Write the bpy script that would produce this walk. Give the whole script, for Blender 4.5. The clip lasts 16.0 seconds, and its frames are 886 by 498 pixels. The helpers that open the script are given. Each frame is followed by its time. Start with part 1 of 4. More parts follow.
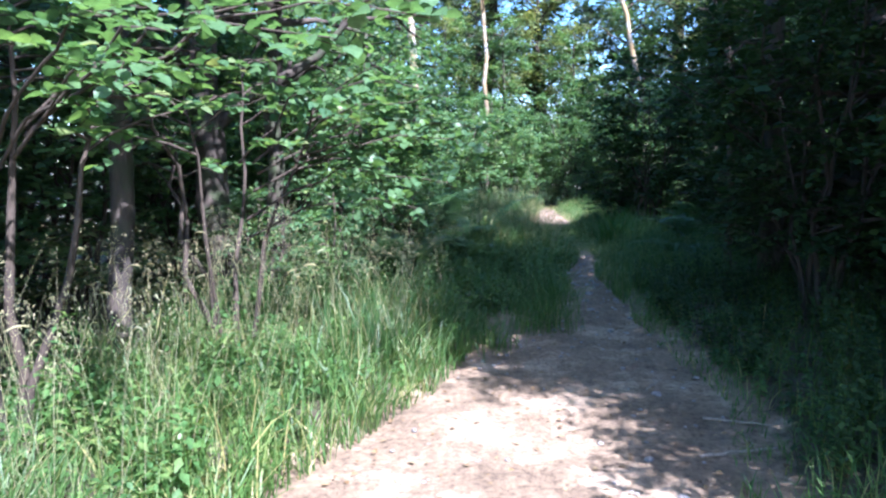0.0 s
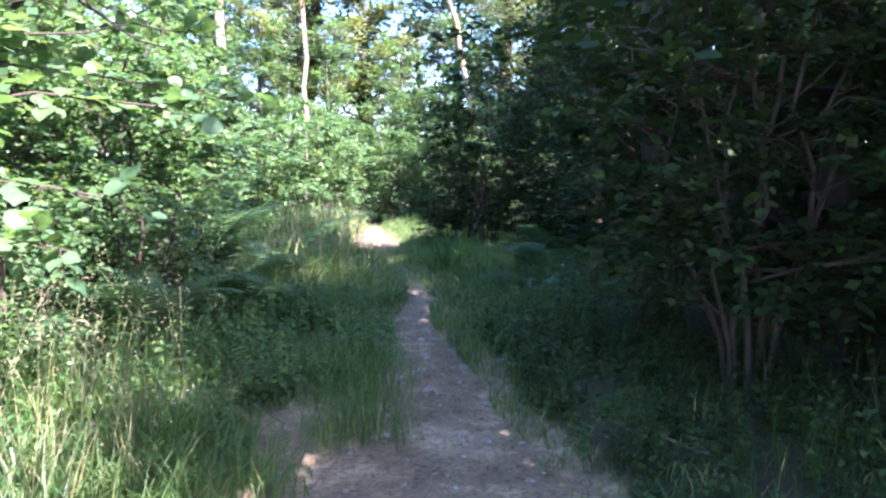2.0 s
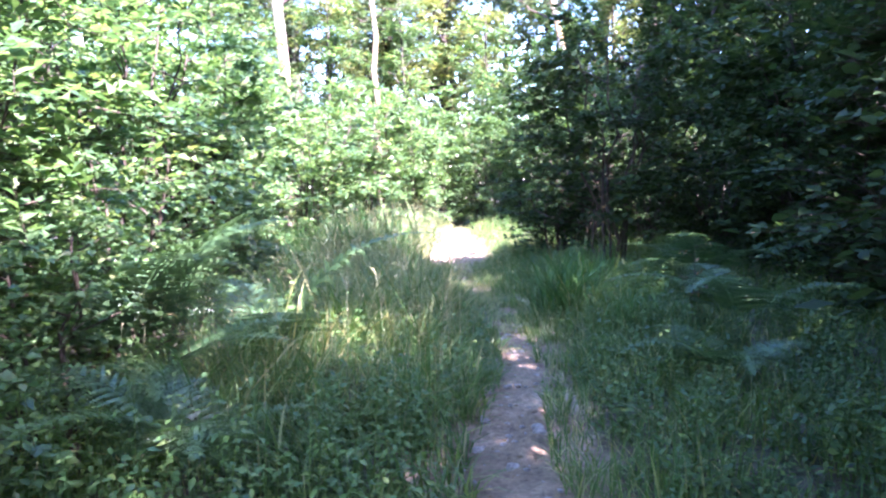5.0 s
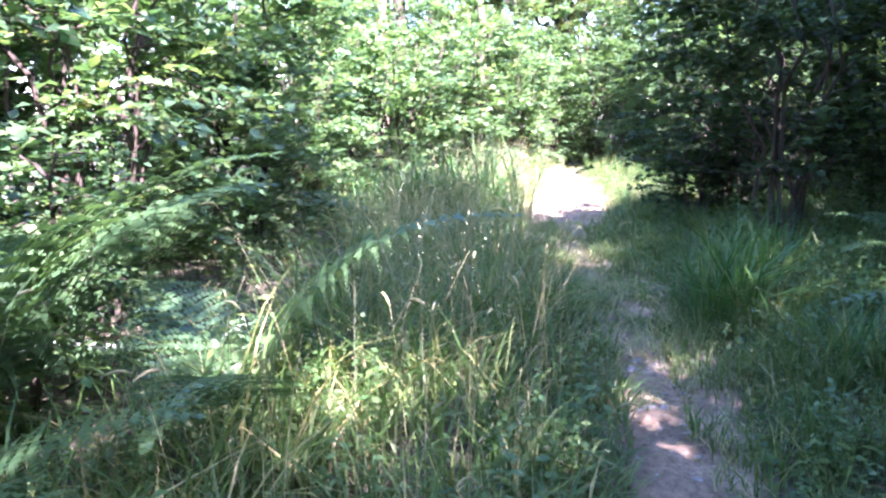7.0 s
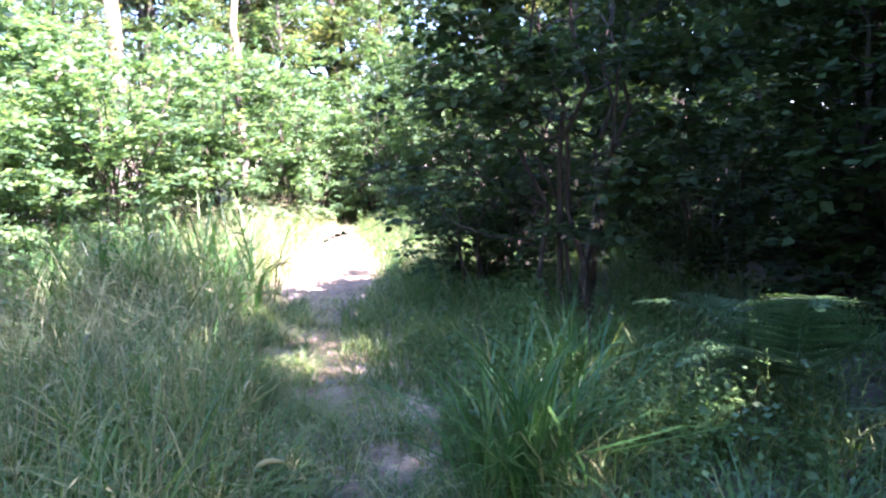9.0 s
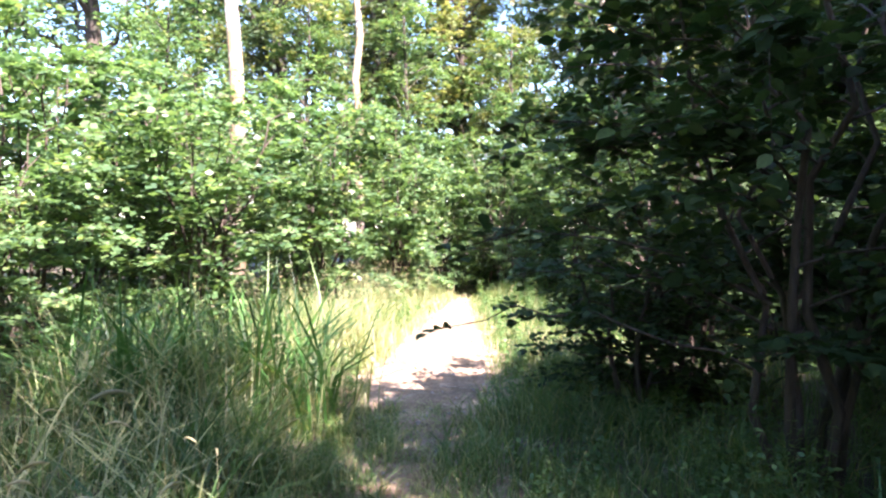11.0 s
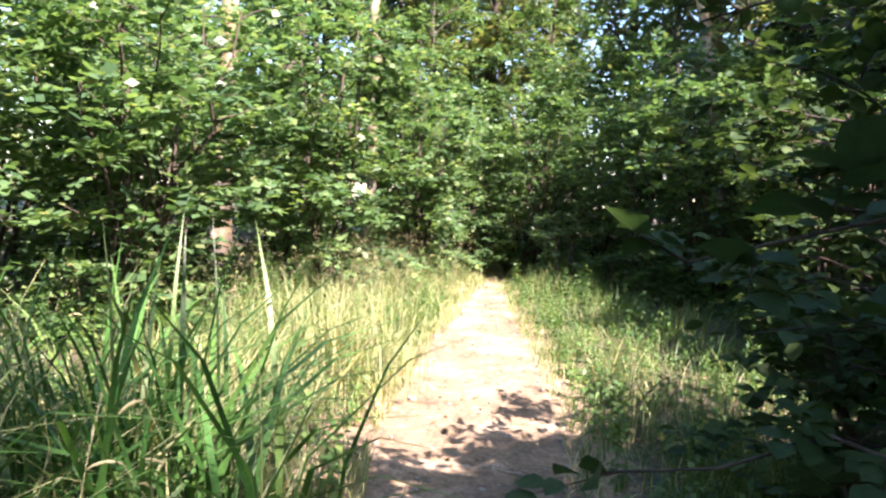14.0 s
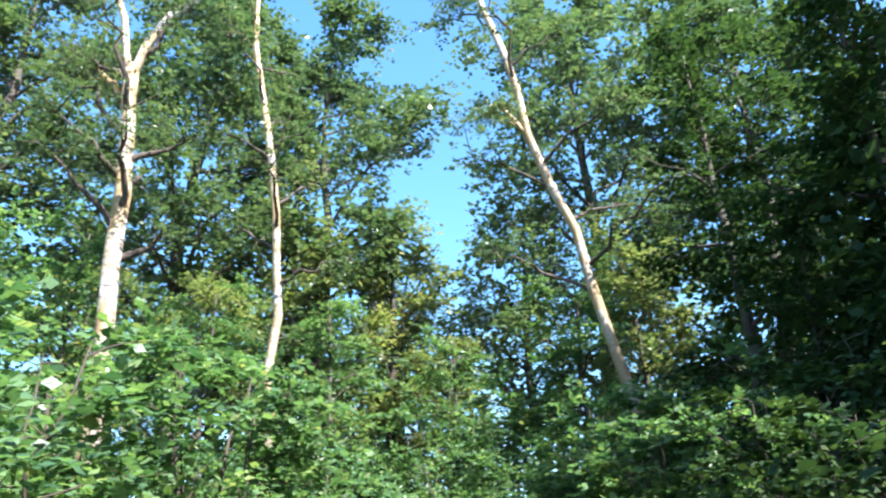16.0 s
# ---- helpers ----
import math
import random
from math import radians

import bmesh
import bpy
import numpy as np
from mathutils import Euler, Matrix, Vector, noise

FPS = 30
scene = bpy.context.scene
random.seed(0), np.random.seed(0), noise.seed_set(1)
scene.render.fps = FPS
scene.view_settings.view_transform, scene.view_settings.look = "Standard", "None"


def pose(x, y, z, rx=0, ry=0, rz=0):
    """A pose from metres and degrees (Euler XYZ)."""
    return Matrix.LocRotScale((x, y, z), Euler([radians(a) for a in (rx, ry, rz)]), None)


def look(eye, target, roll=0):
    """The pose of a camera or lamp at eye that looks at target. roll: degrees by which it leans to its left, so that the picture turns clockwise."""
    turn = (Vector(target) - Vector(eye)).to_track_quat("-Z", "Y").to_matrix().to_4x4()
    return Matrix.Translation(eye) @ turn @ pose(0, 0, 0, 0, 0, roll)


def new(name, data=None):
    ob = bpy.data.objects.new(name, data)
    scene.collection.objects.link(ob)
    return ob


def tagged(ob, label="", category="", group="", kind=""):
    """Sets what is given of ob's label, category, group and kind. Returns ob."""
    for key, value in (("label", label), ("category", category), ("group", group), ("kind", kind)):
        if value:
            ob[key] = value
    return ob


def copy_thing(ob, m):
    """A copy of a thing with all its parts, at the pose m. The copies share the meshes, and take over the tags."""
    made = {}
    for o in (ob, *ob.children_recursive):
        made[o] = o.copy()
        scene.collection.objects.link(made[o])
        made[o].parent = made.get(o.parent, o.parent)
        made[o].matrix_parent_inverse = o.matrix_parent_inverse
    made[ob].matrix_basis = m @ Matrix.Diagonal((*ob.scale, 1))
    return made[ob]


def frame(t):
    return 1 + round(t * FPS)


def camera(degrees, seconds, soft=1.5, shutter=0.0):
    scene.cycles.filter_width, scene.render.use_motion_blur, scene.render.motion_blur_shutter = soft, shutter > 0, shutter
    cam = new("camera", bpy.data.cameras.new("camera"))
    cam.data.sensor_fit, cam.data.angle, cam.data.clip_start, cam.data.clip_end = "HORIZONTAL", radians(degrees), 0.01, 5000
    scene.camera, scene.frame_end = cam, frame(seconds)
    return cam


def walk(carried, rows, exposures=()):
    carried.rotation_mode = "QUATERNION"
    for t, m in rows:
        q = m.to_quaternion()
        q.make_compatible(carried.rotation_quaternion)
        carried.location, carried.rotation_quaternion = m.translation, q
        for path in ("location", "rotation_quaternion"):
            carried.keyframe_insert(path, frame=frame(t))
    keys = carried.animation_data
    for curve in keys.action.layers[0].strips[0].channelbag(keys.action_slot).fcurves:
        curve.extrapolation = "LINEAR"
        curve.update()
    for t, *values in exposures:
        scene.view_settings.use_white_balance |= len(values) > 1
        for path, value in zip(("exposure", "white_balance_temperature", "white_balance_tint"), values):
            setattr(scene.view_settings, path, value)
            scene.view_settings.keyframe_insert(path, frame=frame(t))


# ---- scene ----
cam = camera(63.3, 16.0, 2.35)
PATH = [
    (0.0, pose(-0.049, -0.006, 1.569, 83.94, 0.40, 6.69)),
    (0.5, pose(-0.099, 0.637, 1.566, 82.16, -0.78, 5.89)),
    (1.0, pose(0.000, 1.399, 1.563, 83.85, 0.74, 7.50)),
    (1.5, pose(0.012, 2.101, 1.558, 84.39, -0.39, 2.13)),
    (2.0, pose(0.099, 2.845, 1.538, 85.24, -0.97, -6.92)),
    (2.5, pose(0.017, 3.495, 1.534, 85.70, 1.08, 0.36)),
    (3.0, pose(0.077, 4.198, 1.507, 85.69, 0.00, -6.95)),
    (3.5, pose(0.192, 4.905, 1.554, 85.72, 0.32, -6.09)),
    (6.0, pose(0.501, 8.525, 1.518, 81.69, 1.39, 2.66)),
    (6.5, pose(0.520, 9.110, 1.520, 78.12, 0.62, 3.27)),
    (7.0, pose(0.517, 9.795, 1.564, 79.79, 1.19, 9.15)),
    (7.5, pose(0.520, 10.333, 1.560, 80.46, 0.93, 5.03)),
    (8.0, pose(0.683, 10.951, 1.588, 81.33, 1.43, -0.17)),
    (8.5, pose(0.765, 11.500, 1.553, 83.78, 1.90, -2.87)),
    (9.0, pose(0.963, 11.998, 1.555, 83.54, 1.27, -7.54)),
    (9.5, pose(1.015, 12.492, 1.556, 85.33, 0.93, -0.86)),
    (10.0, pose(1.102, 13.089, 1.557, 88.46, 0.36, 1.76)),
    (12.5, pose(0.891, 15.827, 1.550, 88.71, -4.11, 6.39)),
    (13.0, pose(0.735, 16.346, 1.537, 88.25, -3.31, 10.92)),
    (13.5, pose(0.656, 16.905, 1.526, 85.32, -3.97, 5.10)),
    (14.0, pose(0.619, 17.492, 1.526, 86.31, -3.48, 3.44)),
    (14.5, pose(0.450, 18.045, 1.559, 91.58, -3.66, 2.67)),
    (15.0, pose(0.380, 18.515, 1.568, 100.91, -2.57, 0.51)),
    (15.5, pose(0.323, 18.982, 1.567, 109.64, -0.19, -0.81)),
    (16.0, pose(0.275, 19.263, 1.564, 115.75, 1.65, -4.10)),
]
walk(cam, PATH, [(0.0, 2.4, 5250, 23), (1.0, 2.3, 5500, 25), (2.0, 3.42, 5850, 36), (2.5, 3.65, 5850, 40), (3.5, 4.2, 5850, 45), (7.0, 4.05, 5800, 48), (8.0, 4.15, 5850, 48), (9.0, 4.0, 5950, 48), (10.0, 3.6, 6250, 43), (13.0, 2.93, 7050, 31), (14.5, 2.64, 7050, 29), (15.0, 2.65, 7000, 24), (16.0, 2.42, 6050, 14)])

# ---- light ----
SUN = Vector((0.45, -0.60, 0.85)).normalized()
sun = new("sun", bpy.data.lights.new("sun", "SUN"))
sun.data.energy, sun.data.angle, sun.data.color = 5.0, radians(0.53), (1.0, 0.95, 0.87)
sun.matrix_world = look(SUN * 60, (0, 0, 0))
world = bpy.data.worlds.new("sky")
world.use_nodes = True
scene.world = world
sky = world.node_tree.nodes.new("ShaderNodeTexSky")
sky.sky_type, sky.sun_disc = "NISHITA", False
sky.sun_elevation, sky.sun_rotation = math.asin(SUN.z), math.atan2(SUN.x, SUN.y)
sky.air_density, sky.dust_density, sky.ozone_density = 1.0, 1.0, 1.0
back = world.node_tree.nodes["Background"]
back.inputs["Strength"].default_value = 0.108
tone = world.node_tree.nodes.new("ShaderNodeHueSaturation")
tone.inputs["Hue"].default_value, tone.inputs["Saturation"].default_value = 0.492, 1.25
world.node_tree.links.new(sky.outputs[0], tone.inputs["Color"])
world.node_tree.links.new(tone.outputs[0], back.inputs["Color"])


# ---- materials ----
def ramp(nt, stops, fac):
    r = nt.nodes.new("ShaderNodeValToRGB")
    while len(r.color_ramp.elements) < len(stops):
        r.color_ramp.elements.new(0.5)
    for e, (p, c) in zip(r.color_ramp.elements, stops):
        e.position, e.color = p, (*c, 1)
    nt.links.new(fac, r.inputs[0])
    return r.outputs[0]


def noise_tex(nt, scale, detail=4, stretch=None, rough=0.6):
    co = nt.nodes.new("ShaderNodeTexCoord").outputs["Object"]
    if stretch:
        mp = nt.nodes.new("ShaderNodeMapping")
        mp.inputs["Scale"].default_value = stretch
        nt.links.new(co, mp.inputs["Vector"])
        co = mp.outputs[0]
    n = nt.nodes.new("ShaderNodeTexNoise")
    n.inputs["Scale"].default_value, n.inputs["Detail"].default_value = scale, detail
    n.inputs["Roughness"].default_value = rough
    nt.links.new(co, n.inputs["Vector"])
    return n.outputs[0]


def mix_col(nt, mode, fac, a, b):
    m = nt.nodes.new("ShaderNodeMix")
    m.data_type, m.blend_type = "RGBA", mode
    for s, v in ((m.inputs[0], fac), (m.inputs[6], a), (m.inputs[7], b)):
        if isinstance(v, bpy.types.NodeSocket):
            nt.links.new(v, s)
        elif isinstance(v, tuple):
            s.default_value = (*v, 1)
        else:
            s.default_value = v
    return m.outputs[2]


def bump_to(nt, bsdf, height, strength, dist=0.02):
    b = nt.nodes.new("ShaderNodeBump")
    b.inputs["Strength"].default_value, b.inputs["Distance"].default_value = strength, dist
    nt.links.new(height, b.inputs["Height"])
    nt.links.new(b.outputs[0], bsdf.inputs["Normal"])


def base_mat(name, rough):
    m = bpy.data.materials.new(name)
    m.use_nodes = True
    b = m.node_tree.nodes["Principled BSDF"]
    b.inputs["Roughness"].default_value = rough
    return m, m.node_tree, b


def leaf_mat(name, stops, thin=0.4, rough=0.42, patch=1.3, spec=0.45):
    """Leaf: colour by leaf, a slower drift through the plant, light shining through."""
    m, nt, b = base_mat(name, rough)
    geo = nt.nodes.new("ShaderNodeNewGeometry")
    col = ramp(nt, stops, geo.outputs["Random Per Island"])
    drift = ramp(nt, [(0.3, (0.62, 0.7, 0.7)), (0.7, (1.25, 1.15, 0.9))], noise_tex(nt, patch, 3))
    col = mix_col(nt, "MULTIPLY", 1.0, col, drift)
    fleck = ramp(nt, [(0.35, (0.8, 0.8, 0.8)), (0.65, (1.1, 1.1, 1.1))], noise_tex(nt, 60, 2))
    col = mix_col(nt, "MULTIPLY", 1.0, col, fleck)
    nt.links.new(col, b.inputs["Base Color"])
    b.inputs["Specular IOR Level"].default_value = spec
    tr = nt.nodes.new("ShaderNodeBsdfTranslucent")
    warm = mix_col(nt, "MULTIPLY", 1.0, col, (1.6, 1.65, 0.9))
    nt.links.new(warm, tr.inputs[0])
    mx = nt.nodes.new("ShaderNodeMixShader")
    mx.inputs[0].default_value = thin
    nt.links.new(b.outputs[0], mx.inputs[1])
    nt.links.new(tr.outputs[0], mx.inputs[2])
    nt.links.new(mx.outputs[0], nt.nodes["Material Output"].inputs[0])
    return m


LEAF = leaf_mat("hazel_leaf", [(0, (0.048, 0.113, 0.059)), (0.5, (0.083, 0.165, 0.078)), (0.92, (0.137, 0.230, 0.100)), (1, (0.214, 0.250, 0.118))], 0.42, 0.42, 1.3, 0.5)
# leaf greens darkened: the shade of the right-hand wood is put into the colour
LEAF_SHADED = leaf_mat("shade_darkened_leaf", [(0, (0.02, 0.045, 0.02)), (0.6, (0.035, 0.07, 0.03)), (1, (0.06, 0.105, 0.038))], 0.28, 0.6, 1.3, 0.16)
LEAF_FAR = leaf_mat("crown_leaf", [(0, (0.038, 0.077, 0.046)), (0.6, (0.066, 0.115, 0.065)), (1, (0.114, 0.154, 0.085))], 0.35, 0.38, 0.3, 0.6)
LEAF_PALE = leaf_mat("willow_leaf", [(0, (0.096, 0.144, 0.059)), (0.6, (0.139, 0.182, 0.083)), (1, (0.214, 0.211, 0.106))], 0.4, 0.45, 0.3)
GRASS = leaf_mat("grass_blade", [(0, (0.05, 0.118, 0.038)), (0.6, (0.085, 0.165, 0.05)), (0.85, (0.145, 0.2, 0.072)), (1, (0.35, 0.31, 0.17))], 0.38, 0.45, 0.8, 0.32)
GRASS_DRY = leaf_mat("dry_grass", [(0, (0.13, 0.20, 0.095)), (0.45, (0.23, 0.28, 0.14)), (1, (0.47, 0.45, 0.30))], 0.35, 0.55, 0.9, 0.25)
SEDGE = leaf_mat("sedge_blade", [(0, (0.03, 0.11, 0.03)), (0.6, (0.06, 0.16, 0.045)), (0.85, (0.14, 0.22, 0.07)), (0.93, (0.24, 0.25, 0.10)), (1, (0.36, 0.31, 0.18))], 0.3, 0.4, 1.5, 0.32)
SEED = leaf_mat("seed_head", [(0, (0.22, 0.22, 0.14)), (1, (0.42, 0.4, 0.28))], 0.35, 0.7, 2.0, 0.2)
HERB = leaf_mat("nettle_leaf", [(0, (0.05, 0.122, 0.042)), (0.7, (0.088, 0.175, 0.06)), (1, (0.145, 0.215, 0.075))], 0.38, 0.45, 1.2, 0.4)
FERN = leaf_mat("bracken_leaf", [(0, (0.045, 0.105, 0.05)), (1, (0.085, 0.16, 0.075))], 0.35, 0.36, 2.0)
LITTER = leaf_mat("dead_leaf", [(0, (0.12, 0.075, 0.045)), (0.6, (0.22, 0.15, 0.09)), (1, (0.36, 0.27, 0.18))], 0.1, 0.7, 2.0, 0.2)


def bark_mat(name, dark, light, scale=9.0, moss=None):
    m, nt, b = base_mat(name, 0.85)
    n = noise_tex(nt, scale, 6, (1, 1, 0.22), 0.7)
    col = ramp(nt, [(0.35, dark), (0.68, light)], n)
    if moss:
        col = mix_col(nt, "MIX", ramp(nt, [(0.5, (0, 0, 0)), (0.62, (1, 1, 1))], noise_tex(nt, 2.2, 4)), col, moss)
    nt.links.new(col, b.inputs["Base Color"])
    bump_to(nt, b, n, 0.8, 0.03)
    return m


BARK = bark_mat("bark", (0.02, 0.016, 0.013), (0.08, 0.062, 0.048), 9, (0.035, 0.05, 0.02))
TWIG = bark_mat("twig_bark", (0.03, 0.022, 0.016), (0.085, 0.062, 0.045), 20)
DEADWOOD = bark_mat("dead_wood", (0.2, 0.16, 0.12), (0.42, 0.35, 0.27), 25)


def birch_mat():
    m, nt, b = base_mat("birch_bark", 0.6)
    bands = ramp(nt, [(0.40, (0.045, 0.036, 0.03)), (0.5, (0.36, 0.34, 0.31)), (0.72, (0.58, 0.56, 0.53))], noise_tex(nt, 3.2, 6, (1, 1, 3.0), 0.72))
    lichen = ramp(nt, [(0.40, (0, 0, 0)), (0.53, (1, 1, 1))], noise_tex(nt, 1.3, 6, (1, 1, 0.7), 0.7))
    col = mix_col(nt, "MIX", lichen, bands, (0.26, 0.18, 0.085))
    # rough black bark at the foot, as old birches have it
    sep = nt.nodes.new("ShaderNodeSeparateXYZ")
    nt.links.new(nt.nodes.new("ShaderNodeTexCoord").outputs["Object"], sep.inputs[0])
    mr = nt.nodes.new("ShaderNodeMapRange")
    mr.inputs["From Min"].default_value, mr.inputs["From Max"].default_value = 6.2, 3.4
    nt.links.new(sep.outputs[2], mr.inputs[0])
    patchy = mix_col(nt, "MULTIPLY", 1.0, mr.outputs[0], ramp(nt, [(0.3, (0.25, 0.25, 0.25)), (0.6, (1, 1, 1))], noise_tex(nt, 2.4, 5)))
    col = mix_col(nt, "MIX", patchy, col, (0.07, 0.055, 0.045))
    nt.links.new(col, b.inputs["Base Color"])
    bump_to(nt, b, noise_tex(nt, 8, 5, (1, 1, 0.5)), 0.5, 0.03)
    return m


BIRCH = birch_mat()


def half_of(nt, v):
    h = nt.nodes.new("ShaderNodeMath")
    h.operation = "MULTIPLY"
    h.inputs[1].default_value = 0.5
    nt.links.new(v, h.inputs[0])
    return h.outputs[0]


DIRT_STOPS = [(0.3, (0.125, 0.089, 0.056)), (0.52, (0.27, 0.194, 0.126)), (0.70, (0.55, 0.43, 0.31))]


def soil_mat(name, stops, fine, rough=0.95, wear=False):
    m, nt, b = base_mat(name, rough)
    big = ramp(nt, stops, noise_tex(nt, 1.6, 7, None, 0.7))
    if wear:
        # bare trodden earth shows where feet keep the growth down
        at = nt.nodes.new("ShaderNodeAttribute")
        at.attribute_name = "trodden"
        add = nt.nodes.new("ShaderNodeMath")
        add.operation = "ADD"
        nt.links.new(at.outputs["Fac"], add.inputs[0])
        nt.links.new(noise_tex(nt, 4.0, 5), add.inputs[1])
        big = mix_col(nt, "MIX", ramp(nt, [(0.95 / 2, (0, 0, 0)), (1.15 / 2, (1, 1, 1))], half_of(nt, add.outputs[0])), big, ramp(nt, DIRT_STOPS, noise_tex(nt, 1.6, 7, None, 0.7)))
    small = ramp(nt, [(0.32, (0.35, 0.32, 0.32)), (0.55, (1.0, 1.0, 1.0)), (0.75, (1.3, 1.28, 1.28))], noise_tex(nt, fine, 6, None, 0.75))
    nt.links.new(mix_col(nt, "MULTIPLY", 1.0, big, small), b.inputs["Base Color"])
    bump_to(nt, b, noise_tex(nt, fine * 0.6, 8, None, 0.75), 0.9, 0.03)
    return m


DIRT = soil_mat("trodden_dirt", DIRT_STOPS, 26)
SOIL = soil_mat("forest_soil", wear=True, stops=[(0.3, (0.05, 0.042, 0.027)), (0.5, (0.08, 0.065, 0.04)), (0.62, (0.055, 0.075, 0.03)), (0.78, (0.04, 0.07, 0.025))], fine=18)
STONE = soil_mat("pebble_stone", [(0.3, (0.22, 0.2, 0.19)), (0.7, (0.42, 0.39, 0.37))], 30, 0.8)


# ---- mesh tools ----
def from_arrays(name, v, f):
    """A mesh of triangles from arrays of corners and indices."""
    me = bpy.data.meshes.new(name)
    v, f = np.ascontiguousarray(v, np.float32), np.ascontiguousarray(f, np.int32)
    me.vertices.add(len(v))
    me.vertices.foreach_set("co", v.ravel())
    me.loops.add(f.size)
    me.loops.foreach_set("vertex_index", f.ravel())
    me.polygons.add(len(f))
    me.polygons.foreach_set("loop_start", np.arange(0, f.size, 3, dtype=np.int32))
    me.update(calc_edges=True)
    return me


def joined(chunks):
    vs, fs, n = [], [], 0
    for v, f in chunks:
        if len(v):
            vs.append(v), fs.append(f + n)
            n += len(v)
    return np.concatenate(vs), np.concatenate(fs)


def part(name, chunks, mat, parent=None, label="", smooth=False):
    """One mesh object, under a thing where a parent is given."""
    me = from_arrays(name, *joined(chunks))
    me.materials.append(mat)
    if smooth:
        me.polygons.foreach_set("use_smooth", np.ones(len(me.polygons), bool))
    ob = new(name, me)
    if parent:
        ob.parent = parent
    if label:
        ob["label"] = label
    return ob


def unit(a):
    return a / np.maximum(np.linalg.norm(a, axis=-1, keepdims=True), 1e-9)


FOLD = (np.array([(0, 0, 0), (-.5, .42, .1), (.5, .42, .1), (0, 1, -.1), (0, .45, 0)]), np.array([(0, 4, 1), (0, 2, 4), (1, 4, 3), (4, 2, 3)]))
BROAD = (np.array([(0, 0, 0), (-.40, .18, .08), (-.52, .55, .1), (-.3, .82, .04), (0, 1, -.1), (.3, .82, .04), (.52, .55, .1), (.40, .18, .08), (0, .3, 0), (0, .7, -.02)]),
         np.array([(0, 8, 1), (1, 8, 2), (8, 9, 2), (2, 9, 3), (3, 9, 4), (0, 7, 8), (7, 6, 8), (8, 6, 9), (6, 5, 9), (5, 4, 9)]))
QUAD = (np.array([(0, 0, 0), (-.5, .5, .1), (0, 1, 0), (.5, .5, -.05)]), np.array([(0, 3, 1), (1, 3, 2)]))


def leaves(pos, way, nrm, size, width=0.72, shape=FOLD):
    """Leaves at pos that point along way and face nrm."""
    tv, tf = shape
    y = unit(way)
    x = unit(np.cross(y, nrm))
    z = np.cross(x, y)
    s = np.asarray(size, float).reshape(-1, 1, 1)
    v = pos[:, None] + s * (tv[None, :, :1] * width * x[:, None] + tv[None, :, 1:2] * y[:, None] + tv[None, :, 2:] * z[:, None])
    f = tf[None] + (np.arange(len(pos)) * len(tv))[:, None, None]
    return v.reshape(-1, 3), f.reshape(-1, 3)


def rods(a, b, ra, rb):
    """Thin three-sided twigs from a to b."""
    d = unit(b - a)
    h = np.where(np.abs(d[:, 2:]) > 0.9, np.array([[1., 0, 0]]), np.array([[0, 0, 1.]]))
    x = unit(np.cross(d, h))
    y = np.cross(d, x)
    ang = np.array([0, 2.09, 4.19])
    ring = np.cos(ang)[None, :, None] * x[:, None] + np.sin(ang)[None, :, None] * y[:, None]
    v = np.concatenate([a[:, None] + ring * np.reshape(ra, (-1, 1, 1)), b[:, None] + ring * np.reshape(rb, (-1, 1, 1))], 1)
    t = np.array([(0, 1, 4), (0, 4, 3), (1, 2, 5), (1, 5, 4), (2, 0, 3), (2, 3, 5)])
    f = t[None] + (np.arange(len(a)) * 6)[:, None, None]
    return v.reshape(-1, 3), f.reshape(-1, 3)


def tube(pts, radii, sides=8, rng=None, lump=0.0):
    """A tapered stem through pts, closed at its end."""
    pts, radii = np.asarray(pts, float), np.asarray(radii, float)
    n = len(pts)
    d = unit(np.gradient(pts, axis=0))
    h = np.array([1., 0.13, 0]) if abs(d[0, 2]) > 0.6 else np.array([0, 0.1, 1.])
    x = unit(np.cross(d, h))
    y = np.cross(d, x)
    a = np.linspace(0, 2 * np.pi, sides, endpoint=False)
    r = radii[:, None] * (1 + (rng.normal(0, lump, (n, sides)) if lump else 0))
    v = pts[:, None] + r[..., None] * (np.cos(a)[None, :, None] * x[:, None] + np.sin(a)[None, :, None] * y[:, None])
    i, j = np.meshgrid(np.arange(n - 1), np.arange(sides), indexing="ij")
    k = (j + 1) % sides
    q = np.stack([i * sides + j, i * sides + k, (i + 1) * sides + k, (i + 1) * sides + j], -1).reshape(-1, 4)
    f = np.concatenate([q[:, [0, 1, 2]], q[:, [0, 2, 3]]])
    v = np.concatenate([v.reshape(-1, 3), pts[-1:]])
    e = np.arange(sides) + (n - 1) * sides
    return v, np.concatenate([f, np.stack([e, np.roll(e, -1), np.full(sides, n * sides)], 1)])


def bent(rng, a, b, n=6, wob=0.06, sag=0.0):
    """A wavering line from a to b."""
    a, b = np.asarray(a, float), np.asarray(b, float)
    s = np.linspace(0, 1, n)[:, None]
    L = np.linalg.norm(b - a)
    p = a + (b - a) * s + rng.normal(0, wob * L, (n, 3)) * np.sin(s * np.pi) * 0.6
    p[:, 2] += sag * L * np.sin(s[:, 0] * np.pi)
    return p


